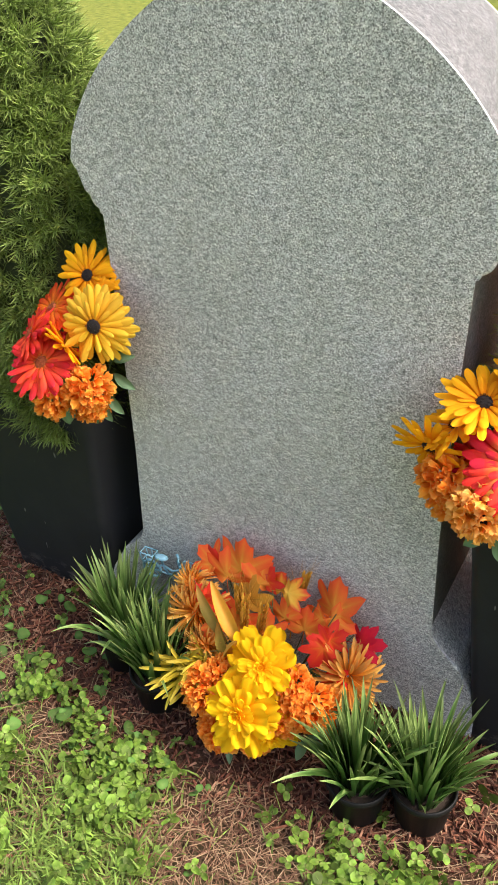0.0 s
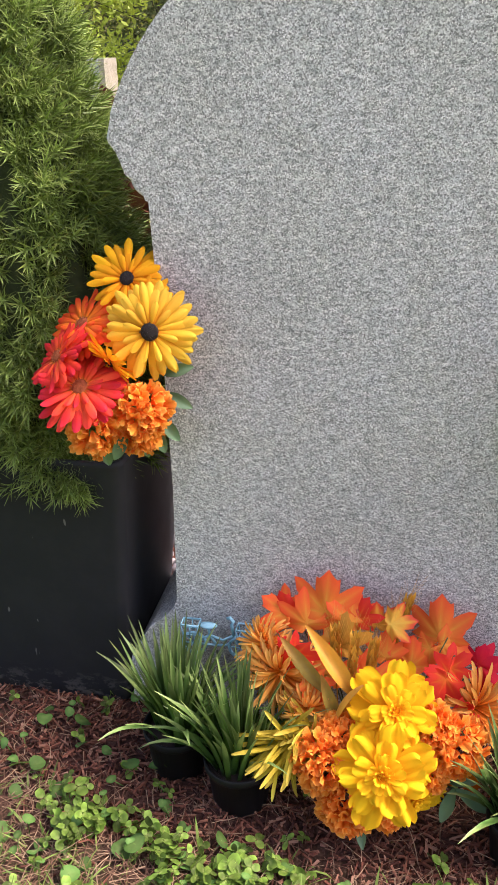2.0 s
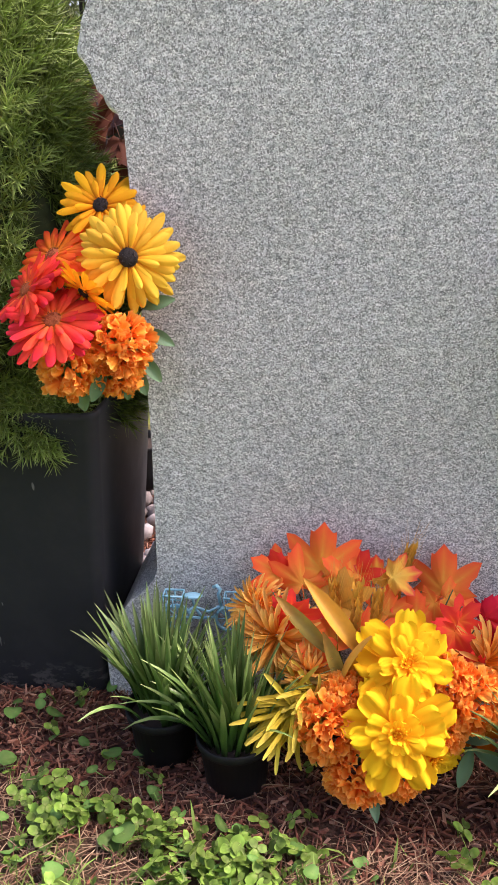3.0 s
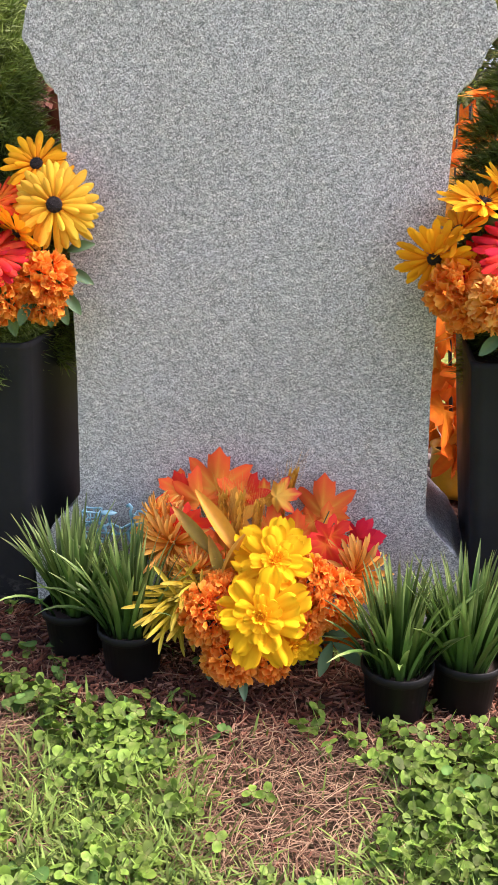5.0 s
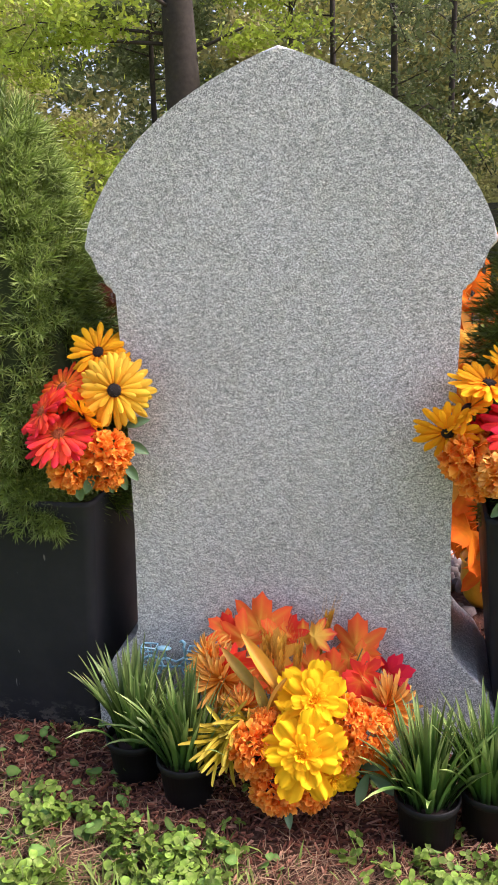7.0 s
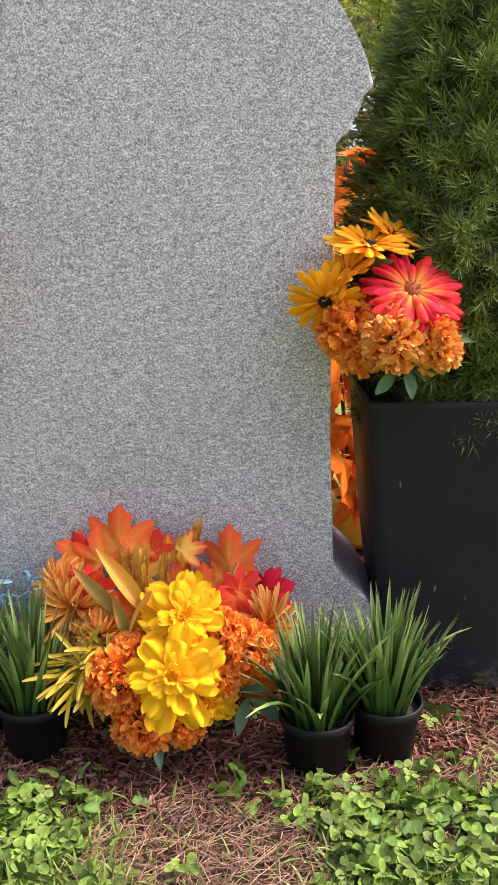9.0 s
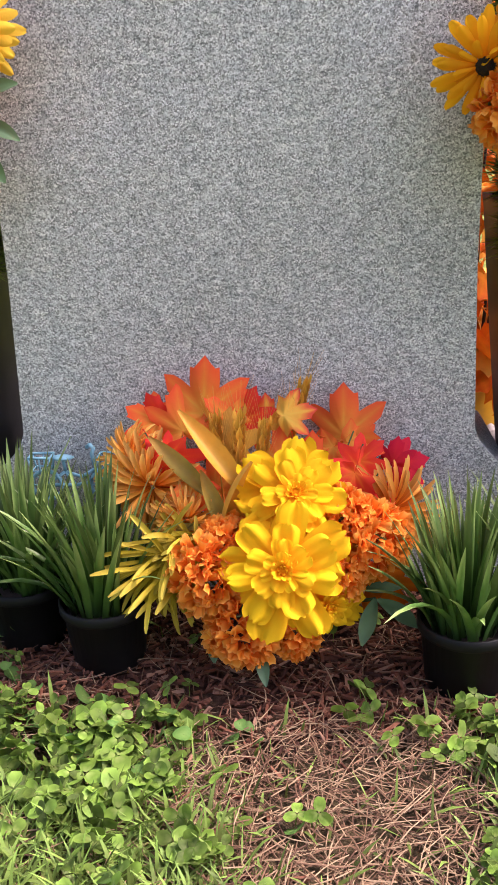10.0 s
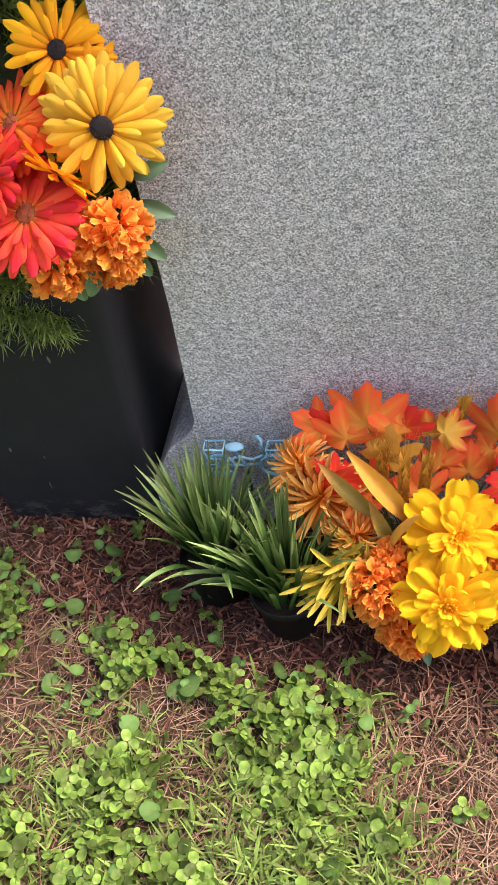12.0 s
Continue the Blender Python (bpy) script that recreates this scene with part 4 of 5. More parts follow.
# ---- small blue wire bicycle on a stake ----
def build_bicycle():
    cx, cy, z0 = -0.232, -0.030, 0.130
    root = thing("bicycle_ornament", (cx, cy, 0), "small pale blue wire bicycle ornament on a stake against the stone", "ornament")
    W = 0.0025

    def ring(x, z, r, n=20):
        return [(x + r * math.cos(TAU * k / n), 0, z + r * math.sin(TAU * k / n)) for k in range(n)]

    for x in (-0.040, 0.042):
        g = tube(ring(x, z0 + 0.042, 0.021), W * 1.2, 6, 1, True)
        wheel = part("wheel", g, M_BLUE, root)
        for k in range(8):
            a = TAU * k / 8
            part("spoke", tube([(x, 0, z0 + 0.042), (x + 0.021 * math.cos(a), 0, z0 + 0.042 + 0.021 * math.sin(a))], W * 0.45, 4), M_BLUE, wheel)
    fr = Geo()
    A, B, S, Hd = (-0.040, 0, z0 + 0.042), (0.0, 0, z0 + 0.042), (-0.012, 0, z0 + 0.062), (0.030, 0, z0 + 0.066)
    for p in ([A, B], [A, S], [S, B], [B, (0.018, 0, z0 + 0.045), Hd], [S, (0.01, 0, z0 + 0.054), Hd], [(0.042, 0, z0 + 0.042), Hd]):
        fr.join(tube(p, W, 5))
    part("frame", fr, M_BLUE, root)
    part("handlebar", tube([Hd, (0.027, 0, z0 + 0.088), (0.030, 0.0, z0 + 0.095), (0.024, 0.004, z0 + 0.099), (0.018, 0.01, z0 + 0.093)], W * 1.2, 5), M_BLUE, root)
    seat = lathe([(0.0, 0.004), (0.010, 0.003), (0.014, 0.0), (0.010, -0.003), (0.0, -0.004)], 16)
    part("seat", Geo().join(seat, Matrix.Translation((-0.014, 0, z0 + 0.082)) @ Matrix.Diagonal((1.15, 0.7, 0.8, 1))), M_BLUE, root)
    part("seat_post", tube([S, (-0.014, 0, z0 + 0.082)], W, 5), M_BLUE, root)
    for bx, w in ((0.050, 0.014), (-0.044, 0.015)):
        rim = tube([(bx - w, -0.010, z0 + 0.085), (bx + w, -0.010, z0 + 0.085), (bx + w, 0.010, z0 + 0.085), (bx - w, 0.010, z0 + 0.085)], W * 0.8, 4, 1, True)
        basket = part("basket", rim, M_BLUE, root)
        for z in (0.066,):
            k = 0.75 + 0.25 * (z - 0.062) / 0.023
            part("wire", tube([(bx - w * k, -0.010, z0 + z), (bx + w * k, -0.010, z0 + z), (bx + w * k, 0.010, z0 + z), (bx - w * k, 0.010, z0 + z)], W * 0.5, 4, 1, True), M_BLUE, basket)
        for sx in (-1, 0, 1):
            for sy in (-1, 1):
                part("wire", tube([(bx + sx * w * 0.75, sy * 0.010, z0 + 0.062), (bx + sx * w, sy * 0.010, z0 + 0.085)], W * 0.5, 4), M_BLUE, basket)
    part("stake", tube([(0.0, 0, -0.02), (0.0, 0, z0 + 0.031)], 0.0022, 6), M_STAKE, root)


build_bicycle()


# ---- autumn leaf arrangements behind the stone ----
def leaf_arrangement(x, y, seed, top=0.96, glaze=M_YPOT, low=0.12):
    q = random.Random(seed)
    root = thing("leaf_arrangement", (x, y, 0), "spray of autumn leaves in a pot behind the stone", "flowers", "leaf sprays behind the stone")
    part("pot", lathe([(0.0, 0.0), (0.045, 0.0), (0.060, 0.02), (0.070, 0.07), (0.068, 0.12), (0.074, 0.13), (0.068, 0.13), (0.062, 0.11)], 32), glaze, root)
    part("soil", lathe([(0.064, 0.112), (0.0, 0.115)], 20), M_SOIL, root)
    for k in range(int(150 * (top - low) + 24)):
        z = q.uniform(low, top)
        a = q.random() * TAU
        r = q.uniform(0.03, 0.13)
        p = Vector((r * math.cos(a), r * math.sin(a), z))
        size = q.uniform(0.11, 0.165)
        tip = Vector((math.cos(a), math.sin(a), q.uniform(-0.6, 0.8)))
        g = Geo().join(maple_geo(size, 200 + k, 0.3), hung(p, tip, (q.uniform(-.5, .5), -1, 0.3)))
        part("maple_leaf", g, q.choice((M_RUST, M_RUST, M_RUST, M_HUSK) if low < 0.3 else (M_BROWN_SHADED,)), root)
    for k in range(7):
        a = k * TAU / 7
        part("branch", tube([(0.02 * math.cos(a), 0.02 * math.sin(a), 0.10), (0.06 * math.cos(a), 0.06 * math.sin(a), top * 0.5), (0.07 * math.cos(a + 0.4), 0.07 * math.sin(a + 0.4), top - 0.04)], 0.004, 6, 0.5), M_BARK, root)


leaf_arrangement(0.425, 0.70, 5)
leaf_arrangement(-0.545, 0.80, 6, 0.96, M_POT, 0.50)


# ---- other monuments on the lawn ----
def block(w, d, h, rough=0.0, seed=1, taper=1.0):
    bm = bmesh.new()
    bmesh.ops.create_cube(bm, size=1)
    bmesh.ops.subdivide_edges(bm, edges=bm.edges[:], cuts=5, use_grid_fill=True)
    for v in bm.verts:
        v.co = Vector((v.co.x * w, v.co.y * d, (v.co.z + 0.5) * h))
        k = 1 + (taper - 1) * v.co.z / h
        v.co.x *= k
        v.co.y *= k
        if rough and v.co.z < h - 0.01:
            n = noise.noise_vector(v.co * 9 + Vector((seed, 0, 0)))
            v.co += Vector((n.x, n.y, 0)) * rough
    return bm


def monument(x, y, turn, w, d, h, base_h, mats, label, group="monuments on the lawn"):
    root = thing("monument", pose(x, y, ground_z(x, y) - 0.01, 0, 0, turn), label, "monument", group)
    part("base", block(w + 0.28, d + 0.22, base_h, 0.015 if base_h > 0.3 else 0, 2), mats[1], root, smooth=False)
    die = part("die", block(w, d, h, 0, 3, 0.97), mats[0], root, smooth=False)
    die.location.z = base_h
    # extra slabs on sun side and base top; pale stone there stands for sunlight
    edge = part("sun_side_slab", block(0.07, d + 0.02, h, 0.012, 4), mats[2], root, smooth=False)
    edge.location = (w / 2 + 0.032, 0, base_h)
    cap = part("sun_top_slab", block(w + 0.26, d + 0.20, 0.03, 0, 5), mats[2], root, smooth=False)
    cap.location.z = base_h + 0.002
    die.location.z = edge.location.z = base_h + 0.032


monument(-4.22, 9.2, -3, 0.98, 0.35, 0.48, 0.36, (M_GRANITE, M_ROCKFACE, M_PALE_SUNLIT), "grey granite monument on a rough base, sunlit side and ledge coloured pale")
monument(-5.95, 16.2, 0, 0.62, 0.30, 0.80, 0.16, (M_DARKSTONE, M_DARKSTONE, M_PALE_SUNLIT), "blue-grey granite monument standing on lawn")
monument(-4.75, 16.4, 0, 0.70, 0.30, 0.75, 0.14, (M_DARKSTONE, M_DARKSTONE, M_DARKSTONE), "dark grey granite monument in shade on lawn")
monument(0.25, 6.5, 0, 1.6, 0.30, 0.80, 0.16, (M_BLACKSTONE, M_PALE_SUNLIT, M_PALE_SUNLIT), "wide black granite monument with pale base on lawn")


# ---- woods behind ----
def leaf_cloud(centres, n, spread, size, q, flat=0.6):
    g = Geo()
    for k in range(n):
        c = q.choice(centres)
        p = Vector(c) + Vector((q.gauss(0, spread), q.gauss(0, spread), q.gauss(0, spread * flat)))
        s = size * q.uniform(0.5, 1.2)
        d = Vector((q.gauss(0, 1), q.gauss(0, 1), q.gauss(-0.3, 0.7))).normalized()
        e = d.cross(Vector((q.gauss(0, 1), q.gauss(0, 1), q.gauss(0, 1)))).normalized()
        t = q.random()
        g.add((p - d * s, p + e * s * 0.42, p + d * s, p - e * s * 0.42), ((0, 1, 2, 3),), (t, t, t, t))
    return g


def build_tree(x, y, h, rad, seed, mat, leaves, low, wide, label, leaf=0.07, name="tree"):
    q = random.Random(seed)
    root = thing(name, (x, y, -0.05), label, "tree", "trees round the graves")
    lean = q.uniform(-0.03, 0.03)
    part("trunk", tube([(lean * z, 0.03 * math.sin(z), z) for z in [h * k / 9 for k in range(10)]], rad, 12, 0.35), M_BARK, root)
    ends = []
    for k in range(22):
        limb = Geo()
        z = h * q.uniform(low, 0.98)
        a = q.random() * TAU
        L = wide * q.uniform(0.5, 1.0) * (1.1 - 0.6 * (z / h - low))
        p0 = Vector((lean * z, 0, z))
        p1 = p0 + Vector((math.cos(a) * L * 0.5, math.sin(a) * L * 0.5, q.uniform(0.0, 0.5)))
        p2 = p0 + Vector((math.cos(a + 0.2) * L, math.sin(a + 0.2) * L, q.uniform(-0.6, 0.5)))
        limb.join(tube([p0, p1, p2], min(0.035, rad * 0.22), 6, 0.25))
        for t in (0.45, 0.7, 0.85, 1.0):
            c = p0.lerp(p1, t * 2) if t < 0.5 else p1.lerp(p2, t * 2 - 1)
            ends.append(c + Vector((q.gauss(0, 0.2), q.gauss(0, 0.2), q.gauss(0, 0.12))))
            if t > 0.5:
                limb.join(tube([c, c + Vector((q.gauss(0, 0.5), q.gauss(0, 0.5), q.gauss(-0.1, 0.25)))], min(0.012, rad * 0.06), 4, 0.4))
        part("limb", limb, M_BARK, root)
    part("crown", leaf_cloud(ends, leaves, 0.26, leaf, q, 0.5), mat, root, smooth=False)
    return root


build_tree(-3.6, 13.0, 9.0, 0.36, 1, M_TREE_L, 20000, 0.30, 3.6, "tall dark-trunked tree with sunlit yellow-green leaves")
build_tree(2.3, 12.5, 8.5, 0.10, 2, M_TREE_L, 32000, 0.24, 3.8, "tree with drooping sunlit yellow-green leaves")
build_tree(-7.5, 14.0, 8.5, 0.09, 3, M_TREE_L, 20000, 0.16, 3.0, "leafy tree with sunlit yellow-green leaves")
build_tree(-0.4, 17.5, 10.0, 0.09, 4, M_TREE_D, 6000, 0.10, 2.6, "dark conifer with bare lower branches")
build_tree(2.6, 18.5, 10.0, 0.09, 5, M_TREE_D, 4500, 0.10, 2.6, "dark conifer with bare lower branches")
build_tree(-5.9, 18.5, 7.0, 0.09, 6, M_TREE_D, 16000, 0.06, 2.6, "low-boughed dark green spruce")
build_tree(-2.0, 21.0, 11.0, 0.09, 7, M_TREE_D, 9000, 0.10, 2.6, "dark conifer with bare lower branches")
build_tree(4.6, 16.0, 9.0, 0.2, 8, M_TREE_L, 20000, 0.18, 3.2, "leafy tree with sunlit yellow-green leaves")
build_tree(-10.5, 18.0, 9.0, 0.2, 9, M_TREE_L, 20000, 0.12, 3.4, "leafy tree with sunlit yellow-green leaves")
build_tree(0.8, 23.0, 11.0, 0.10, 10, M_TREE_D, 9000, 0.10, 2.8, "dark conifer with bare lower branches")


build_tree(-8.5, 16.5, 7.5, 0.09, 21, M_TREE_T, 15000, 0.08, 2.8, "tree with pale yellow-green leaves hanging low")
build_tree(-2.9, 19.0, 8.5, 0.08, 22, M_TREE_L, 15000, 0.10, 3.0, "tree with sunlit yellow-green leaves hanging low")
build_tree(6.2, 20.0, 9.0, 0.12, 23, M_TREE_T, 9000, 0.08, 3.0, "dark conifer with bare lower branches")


# unseen trees added behind the camera to cut the low blue sky light
build_tree(-5.0, -9.5, 9.0, 0.2, 31, M_TREE_L, 12000, 0.14, 3.4, "unseen leafy tree added behind the camera to screen the low sky", 0.11)
build_tree(0.5, -11.0, 10.0, 0.22, 32, M_TREE_L, 12000, 0.14, 3.6, "unseen leafy tree added behind the camera to screen the low sky", 0.11)
build_tree(5.5, -10.0, 9.0, 0.2, 33, M_TREE_T, 12000, 0.14, 3.4, "unseen leafy tree added behind the camera to screen the low sky", 0.11)
build_tree(-10.0, -6.0, 9.0, 0.2, 34, M_TREE_T, 12000, 0.14, 3.4, "unseen leafy tree added behind the camera to screen the low sky", 0.11)


def build_shrub(x, y, h, w, seed, mat, label):
    q = random.Random(seed)
    root = thing("shrub", (x, y, -0.03), label, "shrub", "shrubs under the trees")
    stems, ends = Geo(), []
    for k in range(16):
        a, L = q.random() * TAU, w * math.sqrt(q.random())
        e = Vector((L * math.cos(a), L * math.sin(a), h * q.uniform(0.3, 1.0) * (1 - 0.4 * L / w)))
        stems.join(tube([(0.1 * math.cos(a), 0.1 * math.sin(a), 0), e * 0.5 + Vector((0, 0, 0.1 * h)), e], 0.022, 5, 0.3))
        ends += [e, e * 0.75, e * 0.5 + Vector((0, 0, 0.1 * h))]
    part("stems", stems, M_BARK, root)
    part("crown", leaf_cloud(ends, 5200, 0.22 * w, 0.06, q, 0.7), mat, root, smooth=False)


for sx, sy, sh, sw, sm, sl in ((-7.6, 11.0, 2.6, 1.5, M_TREE_L, "bright green leafy shrub under trees"), (-5.6, 12.5, 2.2, 1.2, M_TREE_L, "bright green leafy shrub under trees"),
                               (-5.0, 18.5, 1.6, 1.5, M_TREE_T, "pale tan-green brush at the wood's edge"), (-9.8, 13.5, 3.2, 1.8, M_TREE_L, "bright green leafy shrub under trees"),
                               (-3.9, 19.5, 1.8, 1.6, M_TREE_T, "pale tan-green brush at the wood's edge"), (1.9, 15.0, 2.6, 1.4, M_TREE_T, "pale olive shrub under conifers"),
                               (3.4, 14.0, 2.4, 1.5, M_TREE_T, "pale tan-green brush at the wood's edge"), (-4.6, 15.8, 3.0, 1.5, M_TREE_D, "dark green low spruce boughs")):
    build_shrub(sx, sy, sh, sw, int(sx * 10) % 97, sm, sl)


def build_far_woods():
    q = random.Random(77)
    for mat, n, y0, y1, top, label, leaf in ((M_TREE_T, 12000, 22, 27, 1.6, "pale tan brush at the wood's edge", 0.17), (M_TREE_D, 60000, 25, 34, 9.0, "dim far woods of mixed trees", 0.17), (M_TREE_T, 44000, 23, 26, 8.0, "pale tan-green young trees before the far woods", 0.17), (M_TREE_T, 15000, 35, 41, 15.0, "hazy olive crowns of the farthest trees", 0.42)):
        centres = [(q.uniform(-26, 16), q.uniform(y0, y1), q.random() ** 1.4 * top) for k in range(260)]
        ob = part("far_woods", leaf_cloud(centres, n, 0.55 if leaf < 0.3 else 1.2, leaf, q), mat, smooth=False)
        tagged(ob, label, "woods", kind="stuff")


build_far_woods()


# ---- mulch, straw, clover and grass on the ground ----
def clear_of_things(x, y):
    if abs(x) < 0.365 and -0.005 < y < 0.25:
        return False
    for px in (-0.533, 0.527):
        if abs(x - px) < 0.12 and abs(y - 0.145) < 0.12:
            return False
    return True


def bed_amount(x, y):
    """1 inside the mulched bed, 0 out on the grass."""
    n = 0.5 * fbm(x, y, 4.0)
    edge = -0.32 + 0.07 * n
    if x < -0.25:
        edge += (-0.25 - x) * 0.45
    if x > 0.25:
        edge += (x - 0.25) * 0.35
    k = (y - edge) / 0.09
    if abs(x) > 0.70:
        k -= (abs(x) - 0.70) / 0.08
    if y > 1.3:
        k -= (y - 1.3) / 0.2
    return max(0.0, min(1.0, k + 0.5))


def bare_gap(x, y):
    """The worn patch of straw in front of the bouquet."""
    d = ((x - 0.13) / 0.13) ** 2 + ((y + 0.44) / 0.13) ** 2 + 0.6 * fbm(x + 5, y, 6.0)
    return max(0.0, min(1.0, 1.5 - d))


def build_mulch():
    q = random.Random(21)
    g = Geo()
    n = 0
    while n < 16000:
        x, y = q.uniform(-1.15, 1.05), q.uniform(-0.75, 0.55)
        if not clear_of_things(x, y) or q.random() > bed_amount(x, y) + 0.035:
            continue
        n += 1
        big = bed_amount(x, y) < 0.3
        L, W, H = q.uniform(0.012, 0.036) if big and q.random() < 0.5 else q.uniform(0.006, 0.030) * (1.5 if q.random() < 0.08 else 1), q.uniform(0.0012, 0.0052), q.uniform(0.001, 0.0025)
        m = pose(x, y, ground_z(x, y) + q.uniform(0.001, 0.010), q.gauss(0, 16), q.gauss(0, 16), q.uniform(0, 360))
        a, b = q.uniform(0.3, 1), q.uniform(0.3, 1)
        g.add(((-L / 2, -W / 2 * a, -H), (-L / 2, W / 2 * a, -H), (L / 2, W / 2 * b, -H), (L / 2, -W / 2 * b, -H), (-L * .45, -W / 2 * a, H), (-L * .45, W / 2 * a, H * .7), (L * .42, W / 2 * b, H), (L * .46, -W / 2 * b, H * .6)),
              ((4, 7, 6, 5), (0, 4, 5, 1), (1, 5, 6, 2), (2, 6, 7, 3), (3, 7, 4, 0)), None, m)
    tagged(part("mulch", g, M_CHIP, smooth=False), "shredded reddish-brown bark mulch", "mulch", kind="stuff")


def build_straw():
    q = random.Random(22)
    g = Geo()
    n = 0
    while n < 21000:
        x, y = q.uniform(-1.1, 0.95), q.uniform(-0.95, 0.25)
        w = 0.18 + 1.2 * bare_gap(x, y) + 0.45 * (1 - bed_amount(x, y)) * (0.35 if y < -0.46 and x < 0.02 else 1)
        if not clear_of_things(x, y) or q.random() > w:
            continue
        n += 1
        L, a = q.uniform(0.012, 0.060), q.random() * TAU
        z = ground_z(x, y) + q.uniform(0.003, 0.016)
        c = q.uniform(-0.5, 0.5)
        p = [Vector((x, y, z))]
        for k in range(3):
            a += c / 3
            p.append(p[-1] + Vector((math.cos(a), math.sin(a), q.uniform(-0.12, 0.14))) * L / 3)
        W = q.uniform(0.0004, 0.0008)
        vs, fs = [], []
        for k, v in enumerate(p):
            sd = Vector((-math.sin(a), math.cos(a), 0)) * W
            vs += [v + sd, v - sd, v + Vector((0, 0, W))]
        for k in range(3):
            b = 3 * k
            fs += [(b, b + 3, b + 5, b + 2), (b + 2, b + 5, b + 4, b + 1)]
        g.add(vs, fs)
    tagged(part("straw", g, M_STRAW), "dry tan straw and dead grass thatch", "straw", kind="stuff")


def clover_amount(x, y):
    if bed_amount(x, y) > 0.75:
        return 0.02
    p = 0.30 + 2.2 * fbm(x * 1.0 + 2, y, 6.5)
    if x < -0.05:
        p += 0.24
    if x > 0.24 and y < -0.22:
        p += 0.70
    if y < -0.44:
        p += 0.15
    return max(0.02, min(1, p)) * (1 - 0.93 * bare_gap(x, y)) * (1 - 0.7 * bed_amount(x, y))


def leaflet(r, q, seg=8):
    vs, ts = [(0, 0.12 * r, 0)], [0.0]
    f = q.uniform(0.05, 0.3)
    for k in range(seg + 1):
        a = -2.5 + 5.0 * k / seg
        d = r * (1.0 - 0.14 * (abs(a) < 0.3))
        vs.append((d * math.sin(a) * 0.80, r * 1.05 + d * math.cos(a), f * r * abs(math.sin(a)) - 0.12 * r * (1 + math.cos(a)) * q.uniform(0.3, 1)))
        ts.append(0.55 + 0.45 * math.cos(a) ** 2)
    return vs, [(0, k + 2, k + 1) for k in range(seg)], ts


def build_clover():
    q = random.Random(23)
    g = Geo()
    n = 0
    while n < 7200:
        x, y = q.uniform(-1.15, 1.0), q.uniform(-0.95, 0.35)
        if not clear_of_things(x, y) or q.random() > clover_amount(x, y):
            continue
        n += 1
        h = q.uniform(0.010, 0.034)
        r = q.uniform(0.0050, 0.0098) * (1.25 if q.random() < 0.2 else 1)
        top = Vector((x + q.gauss(0, 0.006), y + q.gauss(0, 0.006), ground_z(x, y) + h))
        g.join(tube([(x, y, ground_z(x, y) - 0.002), top], 0.0006, 3))
        spin = q.random() * TAU
        tilt = pose(0, 0, 0, q.gauss(0, 32), q.gauss(0, 32), 0)
        for k in range(3):
            vs, fs, ts = leaflet(r, q)
            g.add(vs, fs, ts, Matrix.Translation(top) @ tilt @ Matrix.Rotation(spin + k * TAU / 3, 4, "Z"))
    tagged(part("clover", g, M_CLOVER), "patches of low green clover in front of the bed", "clover", kind="stuff")


def build_broad_leaves():
    q = random.Random(24)
    g = Geo()
    n = 0
    while n < 430:
        x, y = q.uniform(-1.1, 0.95), q.uniform(-0.75, 0.15)
        if not clear_of_things(x, y) or q.random() > 0.4 * clover_amount(x, y) + (0.30 if 0.1 < bed_amount(x, y) < 0.9 and x < 0.1 else 0.0) + (0.12 if y > -0.42 and x < -0.2 else 0.02):
            continue
        n += 1
        h, r = q.uniform(0.010, 0.034), 0.0065 + 0.012 * q.random() ** 1.8
        top = Vector((x, y, ground_z(x, y) + h))
        g.join(tube([(x + q.gauss(0, 0.01), y + q.gauss(0, 0.01), ground_z(x, y) - 0.002), top], 0.0009, 4))
        vs, ts = [(0, 0, 0)], [0.0]
        for ringk in (0.5, 1.0):
            for k in range(12):
                a = TAU * k / 12
                d = r * ringk * (1 - 0.35 * (0.5 + 0.5 * math.cos(a - math.pi)) ** 6) * (1 + 0.12 * max(0, math.cos(a)) ** 8)
                vs.append((d * math.sin(a), d * math.cos(a), (0.22 * abs(math.sin(a)) - 0.15 * ringk * abs(math.cos(a))) * d))
                ts.append(ringk)
        fs = [(0, 1 + (k + 1) % 12, 1 + k) for k in range(12)] + [(1 + k, 1 + (k + 1) % 12, 13 + (k + 1) % 12, 13 + k) for k in range(12)]
        g.add(vs, fs, ts, Matrix.Translation(top) @ pose(0, 0, 0, q.gauss(-12, 18), q.gauss(0, 18), q.uniform(0, 360)))
    tagged(part("broad_leaf_weeds", g, M_VIOLET), "rounded green violet leaves among the clover", "weeds", kind="stuff")


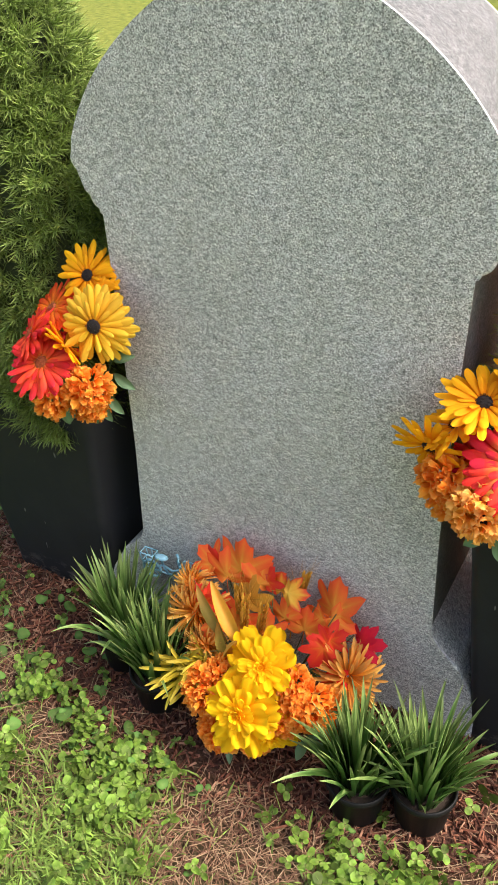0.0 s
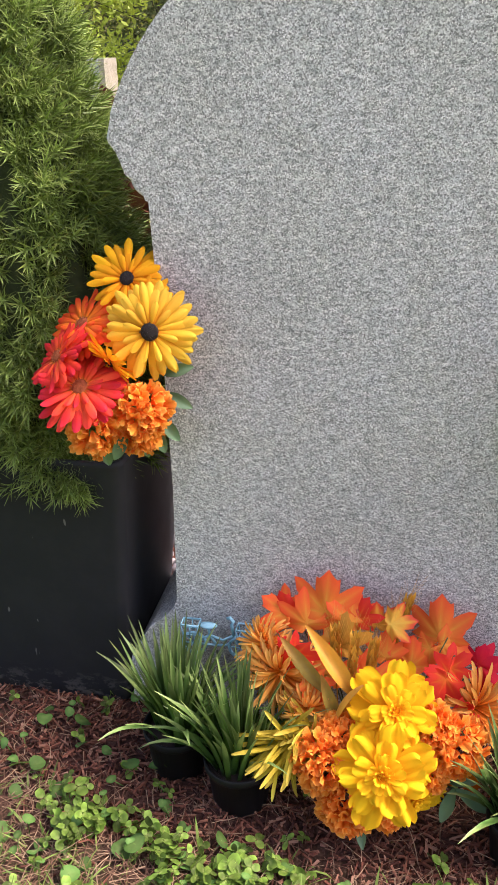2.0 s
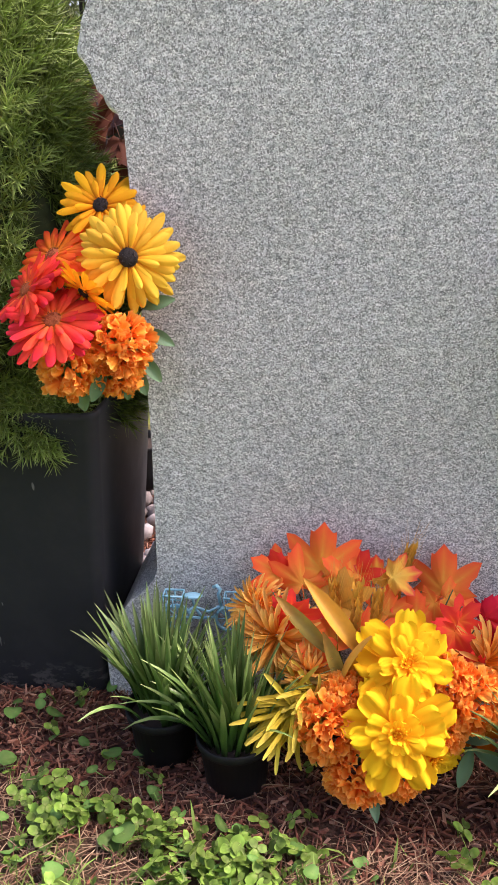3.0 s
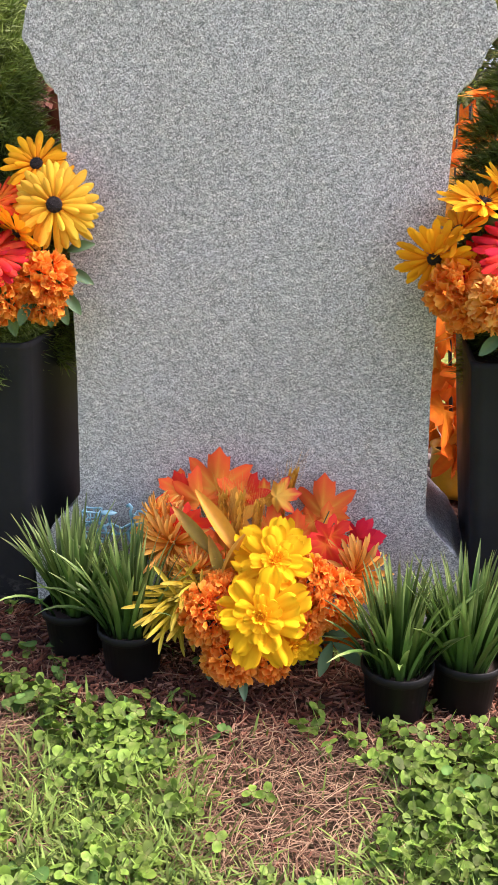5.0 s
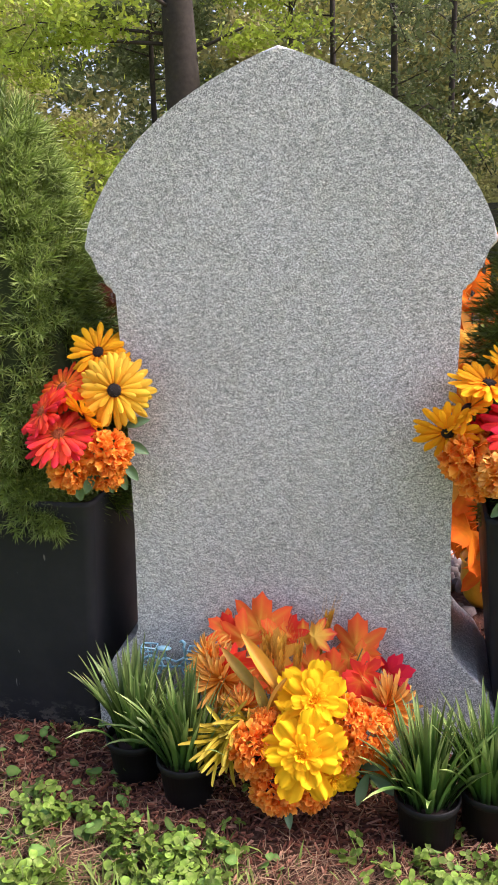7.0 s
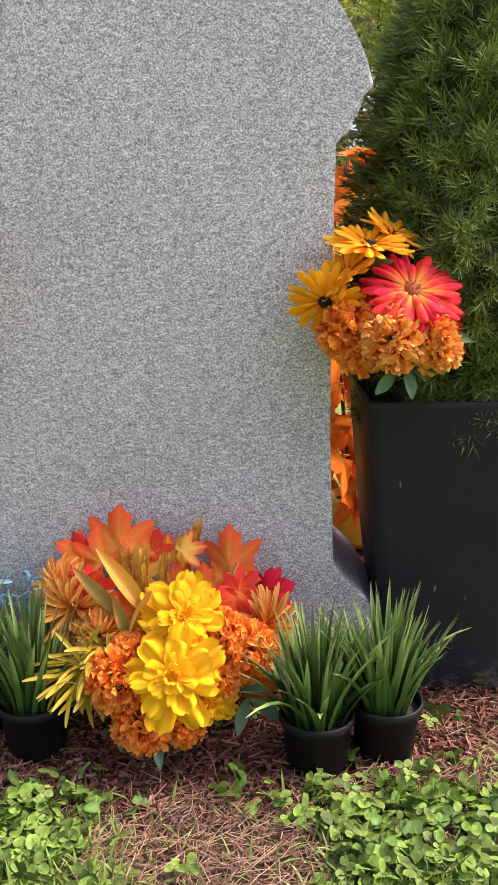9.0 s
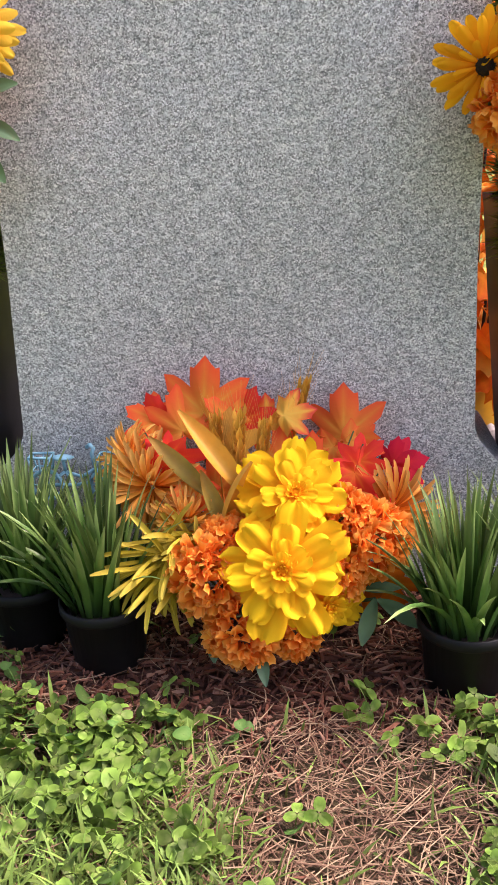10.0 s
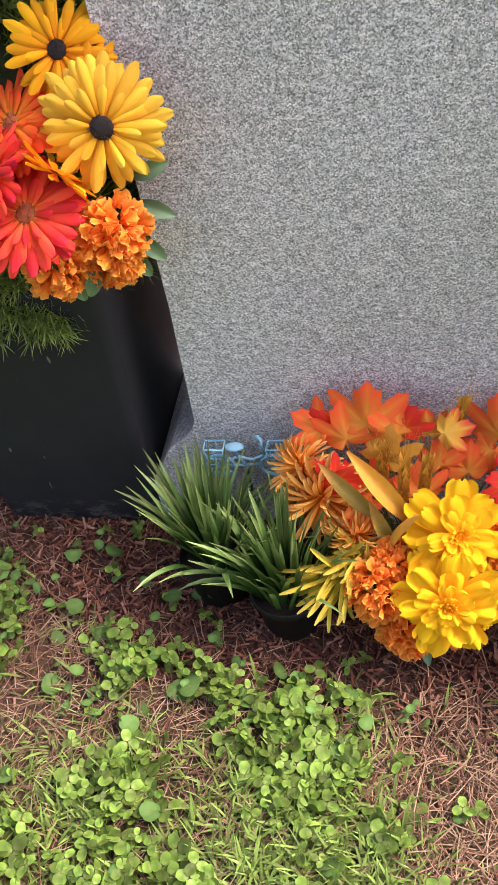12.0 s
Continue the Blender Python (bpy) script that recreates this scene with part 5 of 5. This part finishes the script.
def build_grass():
    q = random.Random(25)
    g = Geo()
    n = 0
    while n < 66000:
        x, y = q.uniform(-1.5, 1.4), q.uniform(-1.3, 0.6)
        edge = min(1.5 - abs(x + 0.05), y + 1.3, 0.6 - y) / 0.35 + 0.8 * fbm(x, y, 3.0)
        if q.random() > edge:
            continue
        w = (1 - bed_amount(x, y)) * (0.18 + 0.82 * max(0, min(1, (-0.38 - y) / 0.12 if abs(x) < 0.7 else 1))) * (1 - 0.85 * bare_gap(x, y))
        w *= 0.6 + 0.7 * fbm(x + 9, y, 4.0)
        if not clear_of_things(x, y) or q.random() > w:
            continue
        n += 1
        vs, fs, ts = sheet(q.uniform(0.018, 0.055), q.uniform(0.0015, 0.0056), q.uniform(35, 88), -q.uniform(10, 70), 0.3, 0, 3, 1, "blade", 0, q)
        g.add(vs, fs, ts, pose(x, y, ground_z(x, y) - 0.001, 0, 0, q.uniform(0, 360)))
    tagged(part("grass", g, M_GRASS), "short yellow-green lawn grass", "grass", kind="stuff")


def build_pebbles():
    q = random.Random(26)
    g = Geo()
    for k in range(900):
        x, y = q.uniform(-0.75, 0.75), q.uniform(0.27, 1.15)
        r = q.uniform(0.010, 0.034)
        m = pose(x, y, ground_z(x, y) + r * 0.3, q.uniform(0, 90), q.uniform(0, 90), q.uniform(0, 360)) @ Matrix.Diagonal((r, r * q.uniform(0.6, 1), r * 0.6, 1))
        vs = [(0, 0, 1), (0, 0, -1)] + [(math.cos(TAU * i / 6) * 0.85, math.sin(TAU * i / 6) * 0.85, 0.45 * s) for s in (1, -1) for i in range(6)]
        fs = [(0, 2 + i, 2 + (i + 1) % 6) for i in range(6)] + [(1, 8 + (i + 1) % 6, 8 + i) for i in range(6)] + [(2 + i, 8 + i, 8 + (i + 1) % 6, 2 + (i + 1) % 6) for i in range(6)]
        g.add(vs, fs, None, m)
    tagged(part("pebbles", g, M_PEBBLE), "pale pinkish pebbles spread behind the stone", "gravel", kind="stuff")


build_mulch()
build_straw()
build_clover()
build_broad_leaves()
build_grass()
build_pebbles()
